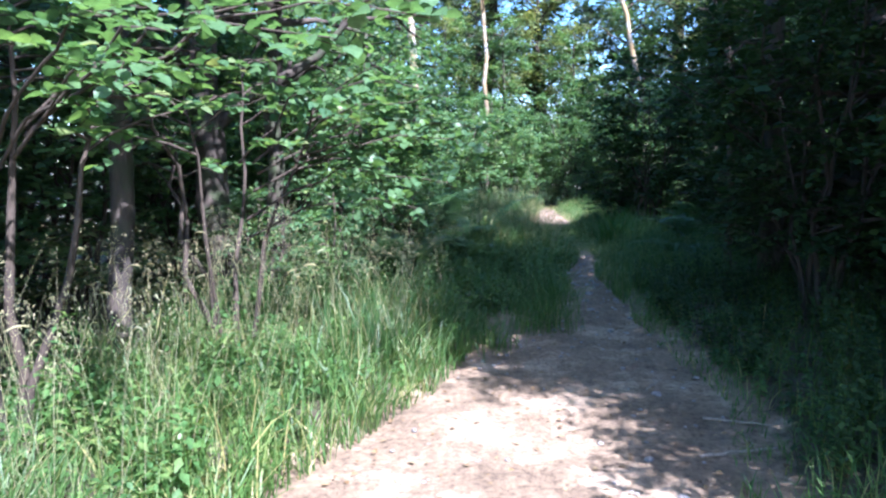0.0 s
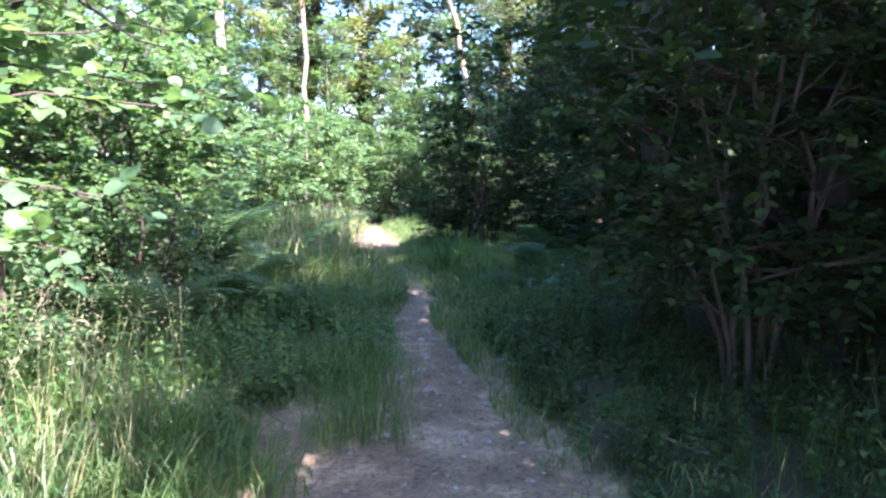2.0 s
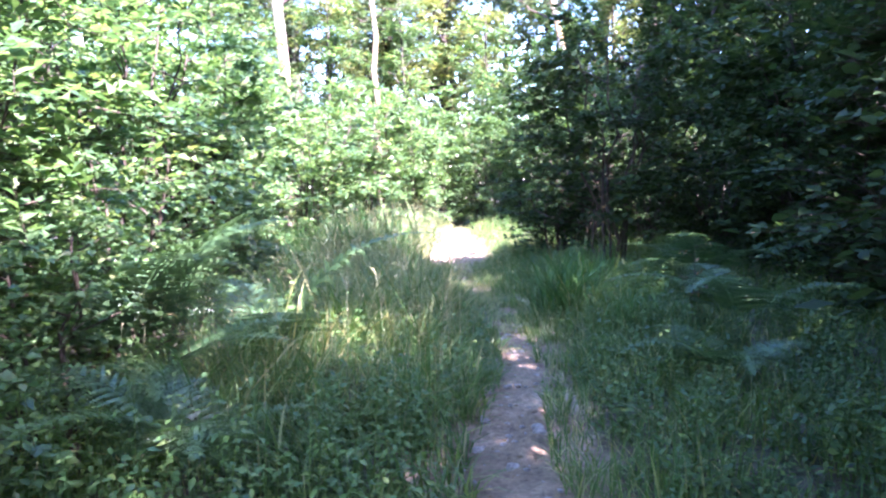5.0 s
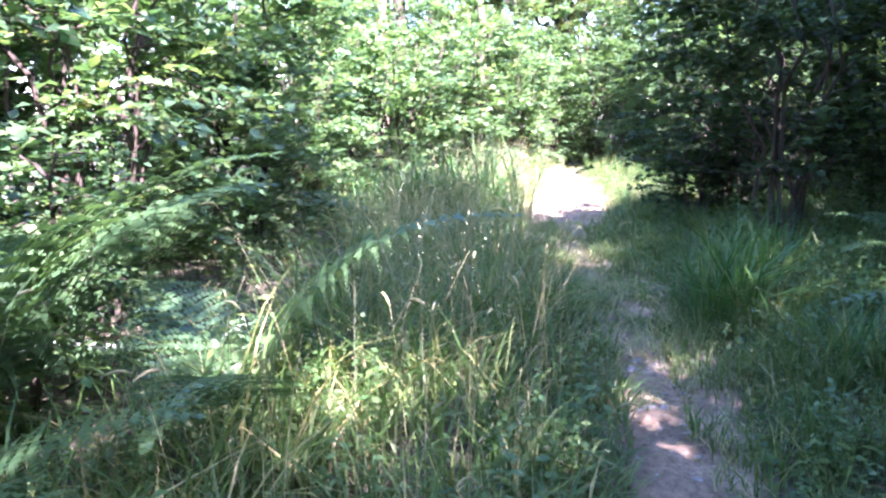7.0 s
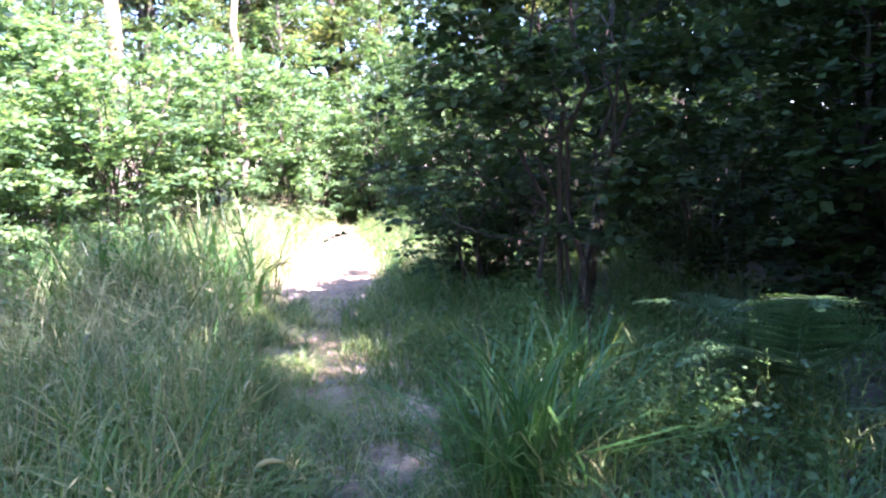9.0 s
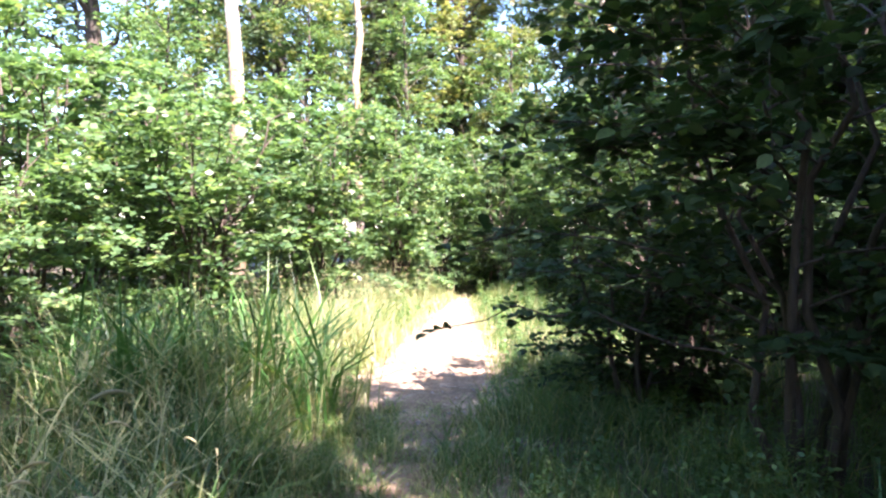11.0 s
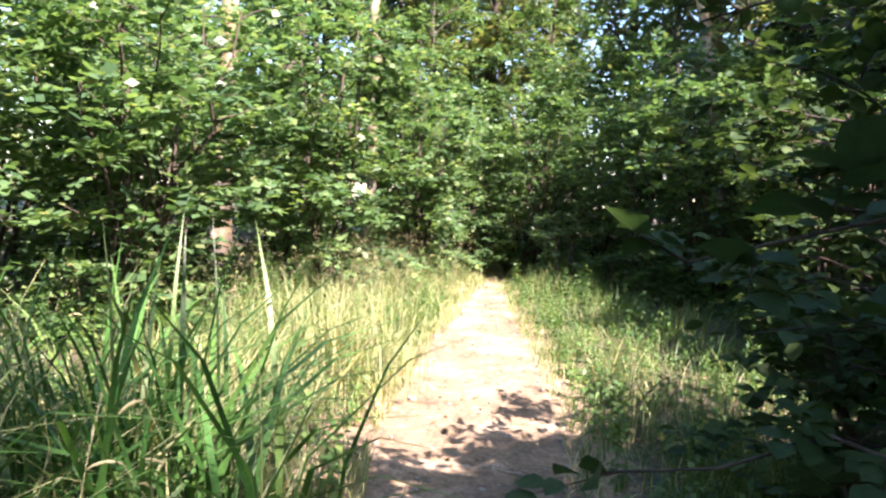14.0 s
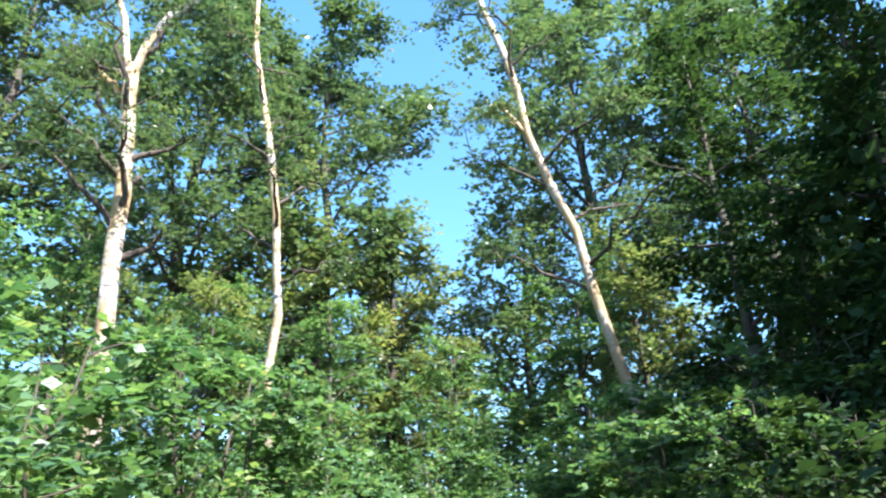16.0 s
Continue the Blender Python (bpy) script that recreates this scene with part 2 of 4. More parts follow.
def sprays(rng, org, way, length, k, size, shape=FOLD, droop=0.25, width=0.72):
    """Flat sprays: a twig with leaves to either side. Returns the leaf and the twig chunk."""
    n = len(org)
    way = unit(way)
    side = unit(np.cross(way, np.array([[0, 0, 1.]])) + 1e-6)
    s = (np.arange(k) + 0.6) / k
    s = np.clip(s[None] + rng.normal(0, 0.3 / k, (n, k)), 0.04, 1)
    sign = np.where(np.arange(k) % 2 == 0, 1.0, -1.0)[None] * np.ones((n, 1))
    L = np.reshape(length, (-1, 1))
    pos = org[:, None] + way[:, None] * (L * s)[..., None]
    pos[..., 2] -= droop * L * s ** 2
    ang = np.radians(rng.uniform(35, 75, (n, k))) * (1 - 0.6 * (s > 0.93))
    lw = np.cos(ang)[..., None] * way[:, None] + (np.sin(ang) * sign)[..., None] * side[:, None]
    lw[..., 2] += rng.normal(-0.18, 0.22, (n, k))
    nrm = np.array([0, 0, 1.]) + rng.normal(0, 0.38, (n, k, 3))
    sz = size * rng.uniform(0.6, 1.25, (n, k))
    leaf = leaves(pos.reshape(-1, 3), lw.reshape(-1, 3), nrm.reshape(-1, 3), sz.ravel(), width, shape)
    end = org + way * L * 0.97
    end[:, 2] -= (droop * L * 0.94)[:, 0]
    return leaf, rods(org, end, np.full(n, 0.0035), np.full(n, 0.0012))


# ---- ground and path ----
PATH_Y = [-12, 0, 3.3, 5.0, 6.3, 7.7, 8.4, 9.0, 11.0, 13.0, 15.0, 16.5, 18.0, 20.0, 22.0, 25.0, 28.0, 31.0, 36.0, 44.0]
PATH_L = [-0.9, -1.3, -1.35, -0.8, -0.6, -0.55, 0.1, 0.5, 0.42, 0.8, 0.82, 0.35, 0.15, 0.05, -0.15, -0.05, 0.25, 0.4, 0.9, 2.6]
PATH_R = [0.7, 0.9, 1.0, 1.4, 1.25, 1.15, 1.15, 1.15, 1.05, 1.25, 1.3, 1.2, 1.1, 1.1, 1.4, 1.35, 1.2, 1.1, 1.6, 3.2]


def path_at(y):
    return np.interp(y, PATH_Y, PATH_L), np.interp(y, PATH_Y, PATH_R)


def wave(x, y):
    """Gentle unevenness of the forest floor."""
    return 0.022 * np.sin(1.7 * x + 0.6 * y) + 0.018 * np.sin(0.9 * x - 1.3 * y + 1) + 0.012 * np.sin(4.1 * x + 2.9 * y) * np.cos(3.3 * y - 1.9 * x)


def clods(x, y):
    """Trodden lumps and small ruts in the earth."""
    a = np.sin(9.1 * x + 3.3 * np.sin(2.1 * y)) * np.sin(7.7 * y + 2.2 * np.sin(3.7 * x))
    c = np.sin(23 * x + 2 * np.sin(5 * y)) * np.sin(19 * y + 3 * np.sin(7 * x))
    return 0.017 * a + 0.013 * c + 0.018 * np.clip(a * c, 0, 1)


def off_path(x, y):
    l, r = path_at(y)
    return np.maximum(np.maximum(l - x, x - r), 0)


def ground_z(x, y):
    o = np.clip(off_path(x, y) / 0.9, 0, 1)
    bank = 0.10 * o * o * (3 - 2 * o)
    return -0.035 + bank + wave(x, y) * (0.35 + 0.65 * o)


def grid_mesh(xs, ys, zf):
    X, Y = np.meshgrid(xs, ys)
    v = np.stack([X, Y, zf(X, Y)], -1).reshape(-1, 3)
    nx, ny = len(xs), len(ys)
    i, j = np.meshgrid(np.arange(ny - 1), np.arange(nx - 1), indexing="ij")
    q = np.stack([i * nx + j, i * nx + j + 1, (i + 1) * nx + j + 1, (i + 1) * nx + j], -1).reshape(-1, 4)
    return v, np.concatenate([q[:, [0, 1, 2]], q[:, [0, 2, 3]]])


gx = np.concatenate([[-600, -250, -100, -50, -25, -15], np.arange(-9, 9.01, 0.2), [15, 25, 50, 100, 250, 600]])
gy = np.concatenate([[-600, -250, -100, -50, -25], np.arange(-12, 44.01, 0.22), [55, 75, 110, 250, 600]])
ground = part("ground", [grid_mesh(gx, gy, ground_z)], SOIL, smooth=True)
at_y, at_x = np.meshgrid(gy, gx, indexing="ij")
ground.data.attributes.new("trodden", "FLOAT", "POINT").data.foreach_set("value", np.clip(1 - off_path(at_x, at_y) / 0.55, 0, 1).ravel().astype(np.float32))
tagged(ground, "dark woodland soil under grass and undergrowth", "ground", kind="structure")

rng = np.random.default_rng(3)
py = np.arange(-12, 44, 0.08)
pl, pr = path_at(py)
pl = pl + 0.09 * np.sin(py * 2.3) + 0.07 * np.sin(py * 5.3 + 1) + rng.normal(0, 0.03, len(py))
pr = pr + 0.09 * np.sin(py * 1.9 + 2) + 0.07 * np.sin(py * 4.7) + rng.normal(0, 0.03, len(py))
us = np.linspace(0, 1, 23)
X = pl[:, None] + (pr - pl)[:, None] * us[None]
Y = np.repeat(py[:, None], 23, 1)
Z = ground_z(X, Y) + 0.014 + clods(X, Y) + rng.normal(0, 0.003, X.shape) - 0.03 * (np.abs(us - 0.5) * 2)[None] ** 6
n0, n1 = X.shape
ii, jj = np.meshgrid(np.arange(n0 - 1), np.arange(n1 - 1), indexing="ij")
qq = np.stack([ii * n1 + jj, ii * n1 + jj + 1, (ii + 1) * n1 + jj + 1, (ii + 1) * n1 + jj], -1).reshape(-1, 4)
path = part("path", [(np.stack([X, Y, Z], -1).reshape(-1, 3), np.concatenate([qq[:, [0, 1, 2]], qq[:, [0, 2, 3]]]))], DIRT, smooth=True)
tagged(path, "narrow trodden pinkish-brown dirt footpath", "footpath", kind="structure")


# ---- trees and bushes ----
def clear_of_walk(v, gap=0.75):
    """True where a place stays out of the walker's way."""
    x, y, z = v[:, 0], v[:, 1], v[:, 2]
    mid = np.interp(y, [0, 2, 5, 8.5, 10, 12, 13, 16, 18, 19.5, 24], [0, 0.05, 0.2, 0.5, 0.5, 0.95, 1.1, 0.87, 0.45, 0.3, 0.3])
    return (np.abs(x - mid) > gap + 0.12 * (z > 1.0)) | (y < -0.6) | (y > 21.5) | (z > 3.2)


def along(t, line):
    return np.stack([np.interp(t, np.linspace(0, 1, len(line)), line[:, c]) for c in range(3)], -1)


def bush(name, seed, height, radius, n, leaf, mat=LEAF, k=11, stems=7, at=None, shape=FOLD, low=0.12, label="", group="", category="bush", reach=(), twigs=True, gap=0.75, long=1.0):
    """A many-stemmed bush: bent stems, side branches, flat leaf sprays. reach: tips of branches that stretch out to a place."""
    rng = np.random.default_rng(seed)
    ob = new(name)
    z0 = float(ground_z(np.array(at[0]), np.array(at[1])))
    away = np.array([at[0], at[1], 0.0])
    ob.matrix_basis = pose(at[0], at[1], z0)
    wood, org, way, who = [], [], [], []
    for i in range(stems):
        a = 2 * np.pi * (i + rng.uniform(-0.3, 0.3)) / stems
        rr = radius * rng.uniform(0.25, 0.75)
        top = np.array([np.cos(a) * rr, np.sin(a) * rr, height * rng.uniform(0.7, 1.0)])
        line = bent(rng, (0.12 * np.cos(a), 0.12 * np.sin(a), -0.08), top, 8, 0.05, 0.06)
        mine = [tube(line, np.linspace(0.028, 0.006, 8) * rng.uniform(0.7, 1.3), 6)]
        for s in np.linspace(low, 0.97, 9):
            p = along(s, line)
            b = a + rng.normal(0, 1.1)
            L = radius * rng.uniform(0.35, 0.8) * (1.05 - 0.55 * abs(s - 0.45))
            tip = p + np.array([np.cos(b), np.sin(b), rng.uniform(-0.05, 0.5)]) * L
            if not clear_of_walk(np.array([tip + away]), gap)[0]:
                tip = p + (tip - p) * 0.3
            bl = bent(rng, p, tip, 5, 0.05, 0.08)
            mine.append(tube(bl, np.linspace(0.011, 0.003, 5), 4 if twigs else 3))
            m = max(2, int(n / (stems * 9)))
            org.append(along(rng.uniform(0.15, 1, m), bl))
            w = rng.normal(0, 1, (m, 3))
            w[:, 2] = rng.normal(0.12, 0.25, m)
            way.append(unit(w) + 0.9 * unit(tip - p)[None])
            who.append(np.full(m, i))
        wood.append(mine)
    org, way, who = np.concatenate(org), np.concatenate(way), np.concatenate(who)
    length = rng.uniform(0.22, 0.5, len(org)) * (0.6 + radius * 0.35) * long
    ok = clear_of_walk(org + away, gap) & clear_of_walk(org + away + unit(way) * length[:, None], gap)
    org, way, length, who = org[ok], way[ok], length[ok], who[ok]
    org[:, 2] = np.maximum(org[:, 2], 0.12)
    lf, (tv, tf) = sprays(rng, org, way, length, k, leaf, shape)
    green = [lf]
    for i, mine in enumerate(wood):
        own = tv.reshape(-1, 6, 3)[who == i].reshape(-1, 3)
        part("stem", mine + ([(own, tf[:len(own)])] if twigs else []), TWIG, ob)
    for tip in reach:
        tip = np.array(tip) - away - [0, 0, z0]
        root = np.array([tip[0] * 0.12, tip[1] * 0.12, min(tip[2] * 0.8, height * 0.6)])
        ln = bent(rng, root, tip, 9, 0.03, 0.12)
        m = 11
        o = along(rng.uniform(0.4, 1.0, m), ln)
        w = unit(rng.normal(0, 0.8, (m, 3)) * [1, 1, 0.35]) + 0.8 * unit(tip - root)
        fl, tw = sprays(rng, o, w, rng.uniform(0.12, 0.26, m), 6, 0.08, BROAD, 0.3, 0.85)
        arm = part("branch", [tube(ln, np.linspace(0.012, 0.003, 9), 6), tw], TWIG, ob)
        for blade in fl[0].reshape(-1, len(BROAD[0]), 3):
            part("leaf", [(blade, BROAD[1])], mat, arm)
    part("foliage", green, mat, ob)
    return tagged(ob, label, category, group)


def tree(name, seed, line, radii, limbs, crown, n, leaf, mat, bark, k=12, label="", group="", spread=0.9, reach=(0.5, 1.0), shape=FOLD, spray=(0.35, 0.75), sub=5, at=(0, 0), free=False, up=(-0.1, 0.55), twigs=True, fork=()):
    """A trunk along line (places above its foot), limbs from crown[0] to crown[1] of its height, forked, with leaf sprays."""
    rng = np.random.default_rng(seed)
    ob = new(name)
    ob.matrix_basis = pose(at[0], at[1], float(ground_z(np.array(at[0]), np.array(at[1]))))
    ln = np.asarray(line, float)
    s = np.linspace(0, 1, 16)
    tl = np.stack([np.interp(np.linspace(ln[0, 2], ln[-1, 2], 16), ln[:, 2], ln[:, c]) for c in range(3)], 1)
    tl[1:-1] += rng.normal(0, 0.0025 * ln[-1, 2], (14, 3)) * [1, 1, 0]
    tr = np.interp(s, np.linspace(0, 1, len(radii)), radii)
    tr[0] *= 1.25
    part("trunk", [tube(tl, tr, 12, rng, 0.035)], bark, ob, smooth=True)
    wood, org, way, who = [], [], [], []
    R = spread * (ln[-1, 2] * 0.3)
    for i in range(limbs):
        h = crown[0] + (crown[1] - crown[0]) * (i + rng.uniform(0, 1)) / limbs
        p = along(h, tl)
        a = i * 2.4 + rng.normal(0, 0.4)
        q = (h - crown[0]) / max(crown[1] - crown[0], 0.01)
        L = R * rng.uniform(*reach) * (1.0 - 0.45 * q)
        rise = rng.uniform(*up) + 0.35 * q
        if i < len(fork):
            h, a, L, rise = fork[i]
            p = along(h, tl)
        tip = p + np.array([np.cos(a), np.sin(a), rise]) * L
        bl = bent(rng, p, tip, 7, 0.07, 0.08)
        r0 = np.interp(h, s, tr) * (0.7 if i < len(fork) else 0.5)
        mine = [tube(bl, np.linspace(r0, 0.008 if i >= len(fork) else r0 * 0.4, 7), 6)]
        for j in range(sub):
            p2 = along(rng.uniform(0.25, 1.0), bl)
            d = unit(rng.normal(0, 1, 3) * [1, 1, 0.6] + 0.7 * unit(tip - p))
            t2 = p2 + d * L * rng.uniform(0.25, 0.5)
            b2 = bent(rng, p2, t2, 5, 0.08, 0.05)
            mine.append(tube(b2, np.linspace(max(r0 * 0.35, 0.008), 0.004, 5), 4 if twigs else 3))
            m = max(2, int(n / (limbs * sub)))
            o = along(np.minimum(rng.uniform(0.1, 1.05, m), 1), b2)
            o += rng.normal(0, 0.06 * L, (m, 3))
            w = rng.normal(0, 1, (m, 3))
            w[:, 2] = rng.normal(0.0, 0.35, m)
            org.append(o), way.append(unit(w) + 0.6 * d), who.append(np.full(m, i))
        wood.append(mine)
    org, way, who = np.concatenate(org), np.concatenate(way), np.concatenate(who)
    length = rng.uniform(*spray, len(org))
    if free:
        away = np.array([at[0], at[1], 0.0])
        ok = clear_of_walk(org + away) & clear_of_walk(org + away + unit(way) * length[:, None])
        org, way, length, who = org[ok], way[ok], length[ok], who[ok]
    org[:, 2] = np.maximum(org[:, 2], 0.25)
    lf, (tv, tf) = sprays(rng, org, way, length, k, leaf, shape)
    for i, mine in enumerate(wood):
        own = tv.reshape(-1, 6, 3)[who == i].reshape(-1, 3)
        part("limb", mine + ([(own, tf[:len(own)])] if twigs else []), bark if i < len(fork) or bark is not BIRCH else TWIG, ob)
    part("crown", [lf], mat, ob)
    return tagged(ob, label, "tree", group)


def again(ob, x, y, turn, size, label=""):
    c = copy_thing(ob, pose(x, y, float(ground_z(np.array(float(x)), np.array(float(y)))), 0, 0, turn) @ Matrix.Scale(size, 4))
    return tagged(c, label)


# the three birches behind the clearing
OLD = "birches behind the clearing"
tree("birch_tree", 11, [(0.1, 0, -0.2), (0.15, 0, 3.8), (0.1, 0, 6.7), (0.0, 0, 8.5), (-0.3, 0, 11.6), (-0.38, 0, 12.9)], [0.25, 0.21, 0.19, 0.18, 0.17, 0.16], 14, (0.5, 1.0), 700, 0.1, LEAF_FAR, BIRCH, 9,
     "tall old forked birch with white and orange-stained bark", OLD, 0.9, at=(-5.3, 33.0), up=(0.3, 0.9), fork=[(0.97, 0.1, 2.0, 2.2), (0.97, 3.0, 1.9, 2.4), (0.9, 2.6, 1.6, 1.3)])
tree("birch_tree", 12, [(0.1, 0, -0.2), (0.05, 0, 5.8), (-0.05, 0, 8.7), (-0.35, 0, 10.9), (-0.75, 0, 12.5), (-1.2, 0, 17)], [0.13, 0.10, 0.09, 0.085, 0.07, 0.03], 14, (0.4, 1.0), 600, 0.1, LEAF_FAR, BIRCH, 9,
     "slim upright birch with white peeling bark", OLD, 0.55, at=(-2.0, 33.0), up=(0.2, 0.8))
tree("birch_tree", 13, [(0.6, 0, -0.2), (0.0, 0, 3.8), (-0.35, 0, 5.65), (-0.95, 0, 8.3), (-1.6, 0, 10.3), (-2.05, 0, 12.65), (-2.5, 0, 14.4), (-3.3, 0, 17.5)], [0.13, 0.11, 0.105, 0.1, 0.095, 0.085, 0.07, 0.04], 14, (0.3, 1.0), 700, 0.1, LEAF_FAR, BIRCH, 9,
     "leaning birch with pale trunk and orange lichen", OLD, 0.6, at=(4.9, 32.0), up=(0.2, 0.8), fork=[(0.6, 3.3, 0.9, 0.9)])
# trees along the shaded side of the path, shade put into their leaf colour
SHADE = "trees on the shaded side of the path"
shade_a = tree("hornbeam_tree", 21, [(0, 0, -0.2), (0.15, 0.1, 3), (-0.1, 0.2, 6), (0.1, 0, 8.5)], [0.13, 0.1, 0.06, 0.02], 24, (0.06, 0.98), 1150, 0.105, LEAF_SHADED, BARK, 11,
               "dense hornbeam leaning over the path, leaves darkened for shade", SHADE, 0.95, at=(4.2, 6.3), up=(-0.25, 0.4), free=True, shape=QUAD, twigs=False)
shade_b = tree("hornbeam_tree", 22, [(0, 0, -0.2), (-0.2, 0.1, 4), (0.1, -0.2, 8), (0.0, 0, 12)], [0.17, 0.13, 0.08, 0.02], 28, (0.05, 0.98), 1050, 0.158, LEAF_SHADED, BARK, 8,
               "tall hornbeam with layered branches and leaves darkened for shade", SHADE, 0.72, at=(4.3, 8.5), up=(-0.25, 0.4), free=True, shape=QUAD, twigs=False)
# added to shade path and verge, placed by where its shadow falls
shade_c = tree("hornbeam_tree", 23, [(0, 0, -0.2), (0.2, 0.1, 4), (-0.1, 0.1, 9), (0.0, 0, 13)], [0.16, 0.13, 0.08, 0.02], 22, (0.40, 0.98), 1150, 0.125, LEAF_SHADED, BARK, 10,
               "high-crowned hornbeam with a bare lower trunk, added for its shade", SHADE, 0.72, at=(4.85, 11.3), up=(-0.2, 0.4), shape=QUAD, twigs=False)
# copies near the start and deep to the right are unseen, added to cast shade
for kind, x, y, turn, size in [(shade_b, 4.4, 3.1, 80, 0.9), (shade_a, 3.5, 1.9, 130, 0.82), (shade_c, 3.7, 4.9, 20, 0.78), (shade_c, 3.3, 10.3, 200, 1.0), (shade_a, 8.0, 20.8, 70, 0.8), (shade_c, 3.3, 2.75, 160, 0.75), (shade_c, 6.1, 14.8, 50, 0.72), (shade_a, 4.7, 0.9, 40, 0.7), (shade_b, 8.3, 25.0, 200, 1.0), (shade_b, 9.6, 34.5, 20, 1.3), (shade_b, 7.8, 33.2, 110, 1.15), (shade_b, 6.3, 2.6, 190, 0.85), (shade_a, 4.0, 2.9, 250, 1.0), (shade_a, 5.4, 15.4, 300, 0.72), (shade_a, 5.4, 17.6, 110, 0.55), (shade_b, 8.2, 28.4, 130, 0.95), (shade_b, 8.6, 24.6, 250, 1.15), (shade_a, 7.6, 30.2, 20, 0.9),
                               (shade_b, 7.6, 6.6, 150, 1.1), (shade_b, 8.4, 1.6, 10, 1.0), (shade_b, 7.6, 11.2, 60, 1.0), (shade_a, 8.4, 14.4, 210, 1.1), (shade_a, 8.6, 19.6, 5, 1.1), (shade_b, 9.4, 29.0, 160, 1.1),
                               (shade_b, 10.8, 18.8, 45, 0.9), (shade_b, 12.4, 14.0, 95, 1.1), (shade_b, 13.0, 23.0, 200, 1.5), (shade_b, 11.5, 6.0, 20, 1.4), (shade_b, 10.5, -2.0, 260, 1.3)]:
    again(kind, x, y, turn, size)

# trees on the other side
LEFT = "trees behind the grass verge"
tree("alder_tree", 31, [(0.35, 0, -0.2), (0.1, 0.0, 0.9), (0, 0, 2.5), (0.1, 0, 6), (0, 0.3, 10)], [0.2, 0.17, 0.16, 0.11, 0.03], 22, (0.2, 0.98), 850, 0.095, LEAF, BARK, 11,
     "dark rough-barked tree curving at its foot", LEFT, 0.95, at=(-3.75, 8.0), free=True, shape=QUAD)
tree("alder_tree", 32, [(0, 0, -0.2), (0.05, 0.0, 2.5), (0.2, 0, 6), (0.1, 0.3, 9)], [0.11, 0.1, 0.07, 0.02], 20, (0.3, 0.98), 950, 0.095, LEAF, BARK, 11,
     "slim dark-barked tree among leafy undergrowth", LEFT, 0.9, at=(-3.3, 8.9), free=True, shape=QUAD)
left_a = tree("alder_tree", 33, [(0, 0, -0.2), (0.1, 0.0, 3), (-0.1, 0, 6), (0.1, 0.1, 9.5)], [0.14, 0.11, 0.07, 0.02], 24, (0.1, 0.98), 850, 0.14, LEAF, BARK, 8,
              "leafy green tree behind the undergrowth", LEFT, 0.9, at=(-5.6, 5.4), shape=QUAD, twigs=False)
for x, y, turn, size in [(-6.3, 11.0, 70, 1.05), (-5.8, 15.5, 140, 0.95), (-7.0, 20.0, 220, 1.1), (-8.8, 25.0, 300, 1.1), (-5.0, 1.8, 200, 0.9), (-10.5, 31, 40, 1.2), (-6.2, -6.0, 250, 1.0),
                         (-9.5, 6.5, 60, 1.2), (-4.8, 27.8, 15, 0.62), (-6.8, 30.5, 170, 0.8), (-4.3, 37.5, 50, 0.95), (-1.4, 40.5, 130, 1.05), (2.5, 42.5, 230, 1.0), (-7.8, 37.0, 310, 1.1), (5.9, 39.0, 20, 1.1), (0.6, 47.5, 280, 1.0)]:
    again(left_a, x, y, turn, size)

# high crown added to shade the trunks and undergrowth behind the verge
left_b = tree("alder_tree", 34, [(0, 0, -0.2), (0.1, 0.05, 3), (0.25, 0.0, 6), (0.3, 0.1, 10)], [0.1, 0.09, 0.07, 0.02], 22, (0.38, 0.98), 1300, 0.115, LEAF, BARK, 10,
     "dark-stemmed tree with a high leafy crown, added to shade the understorey", LEFT, 0.95, at=(-3.4, 5.5), free=True, shape=QUAD, twigs=False)
# unseen copies beside the start, added to darken the left understorey
again(left_b, -2.5, 2.0, 140, 0.95)
again(left_b, -3.6, 2.6, 30, 1.0)
again(left_b, -2.9, 3.4, 250, 0.9)
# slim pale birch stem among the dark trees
tree("birch_sapling", 41, [(0.0, 0, -0.1), (0.0, 0, 1.74), (-0.02, 0.3, 3.0), (-0.1, 0.6, 5.0), (0.0, 0.8, 6.5)], [0.06, 0.055, 0.05, 0.03, 0.01], 8, (0.5, 1.0), 120, 0.06, LEAF_SHADED, BIRCH, 9,
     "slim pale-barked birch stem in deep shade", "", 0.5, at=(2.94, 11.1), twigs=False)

# bushes
HAZ = "hazel bushes"
hazel_a = bush("hazel_bush", 51, 3.4, 1.4, 760, 0.10, label="leafy green hazel bush lit by the sun", group=HAZ, at=(-2.6, 11.4))
hazel_b = bush("hazel_bush", 52, 4.0, 1.5, 820, 0.10, stems=8, label="tall spreading hazel bush with bright layered leaves", group=HAZ, at=(-2.9, 14.6))
hazel_c = bush("hazel_bush", 53, 2.7, 1.15, 480, 0.09, label="low rounded hazel bush beside the path", group=HAZ, at=(-4.7, 6.9))
bush("hazel_bush", 58, 2.7, 1.2, 90, 0.10, shape=BROAD, low=0.72, stems=5, label="hazel with broad leaves hanging over the grass verge", group=HAZ, at=(-2.5, 5.6), gap=0.55,
     reach=[(-0.6, 4.95, 1.5), (-0.45, 5.75, 1.78), (-0.95, 4.7, 2.15), (-0.65, 6.2, 2.2), (-0.9, 5.5, 1.3), (-0.5, 6.6, 1.95)])
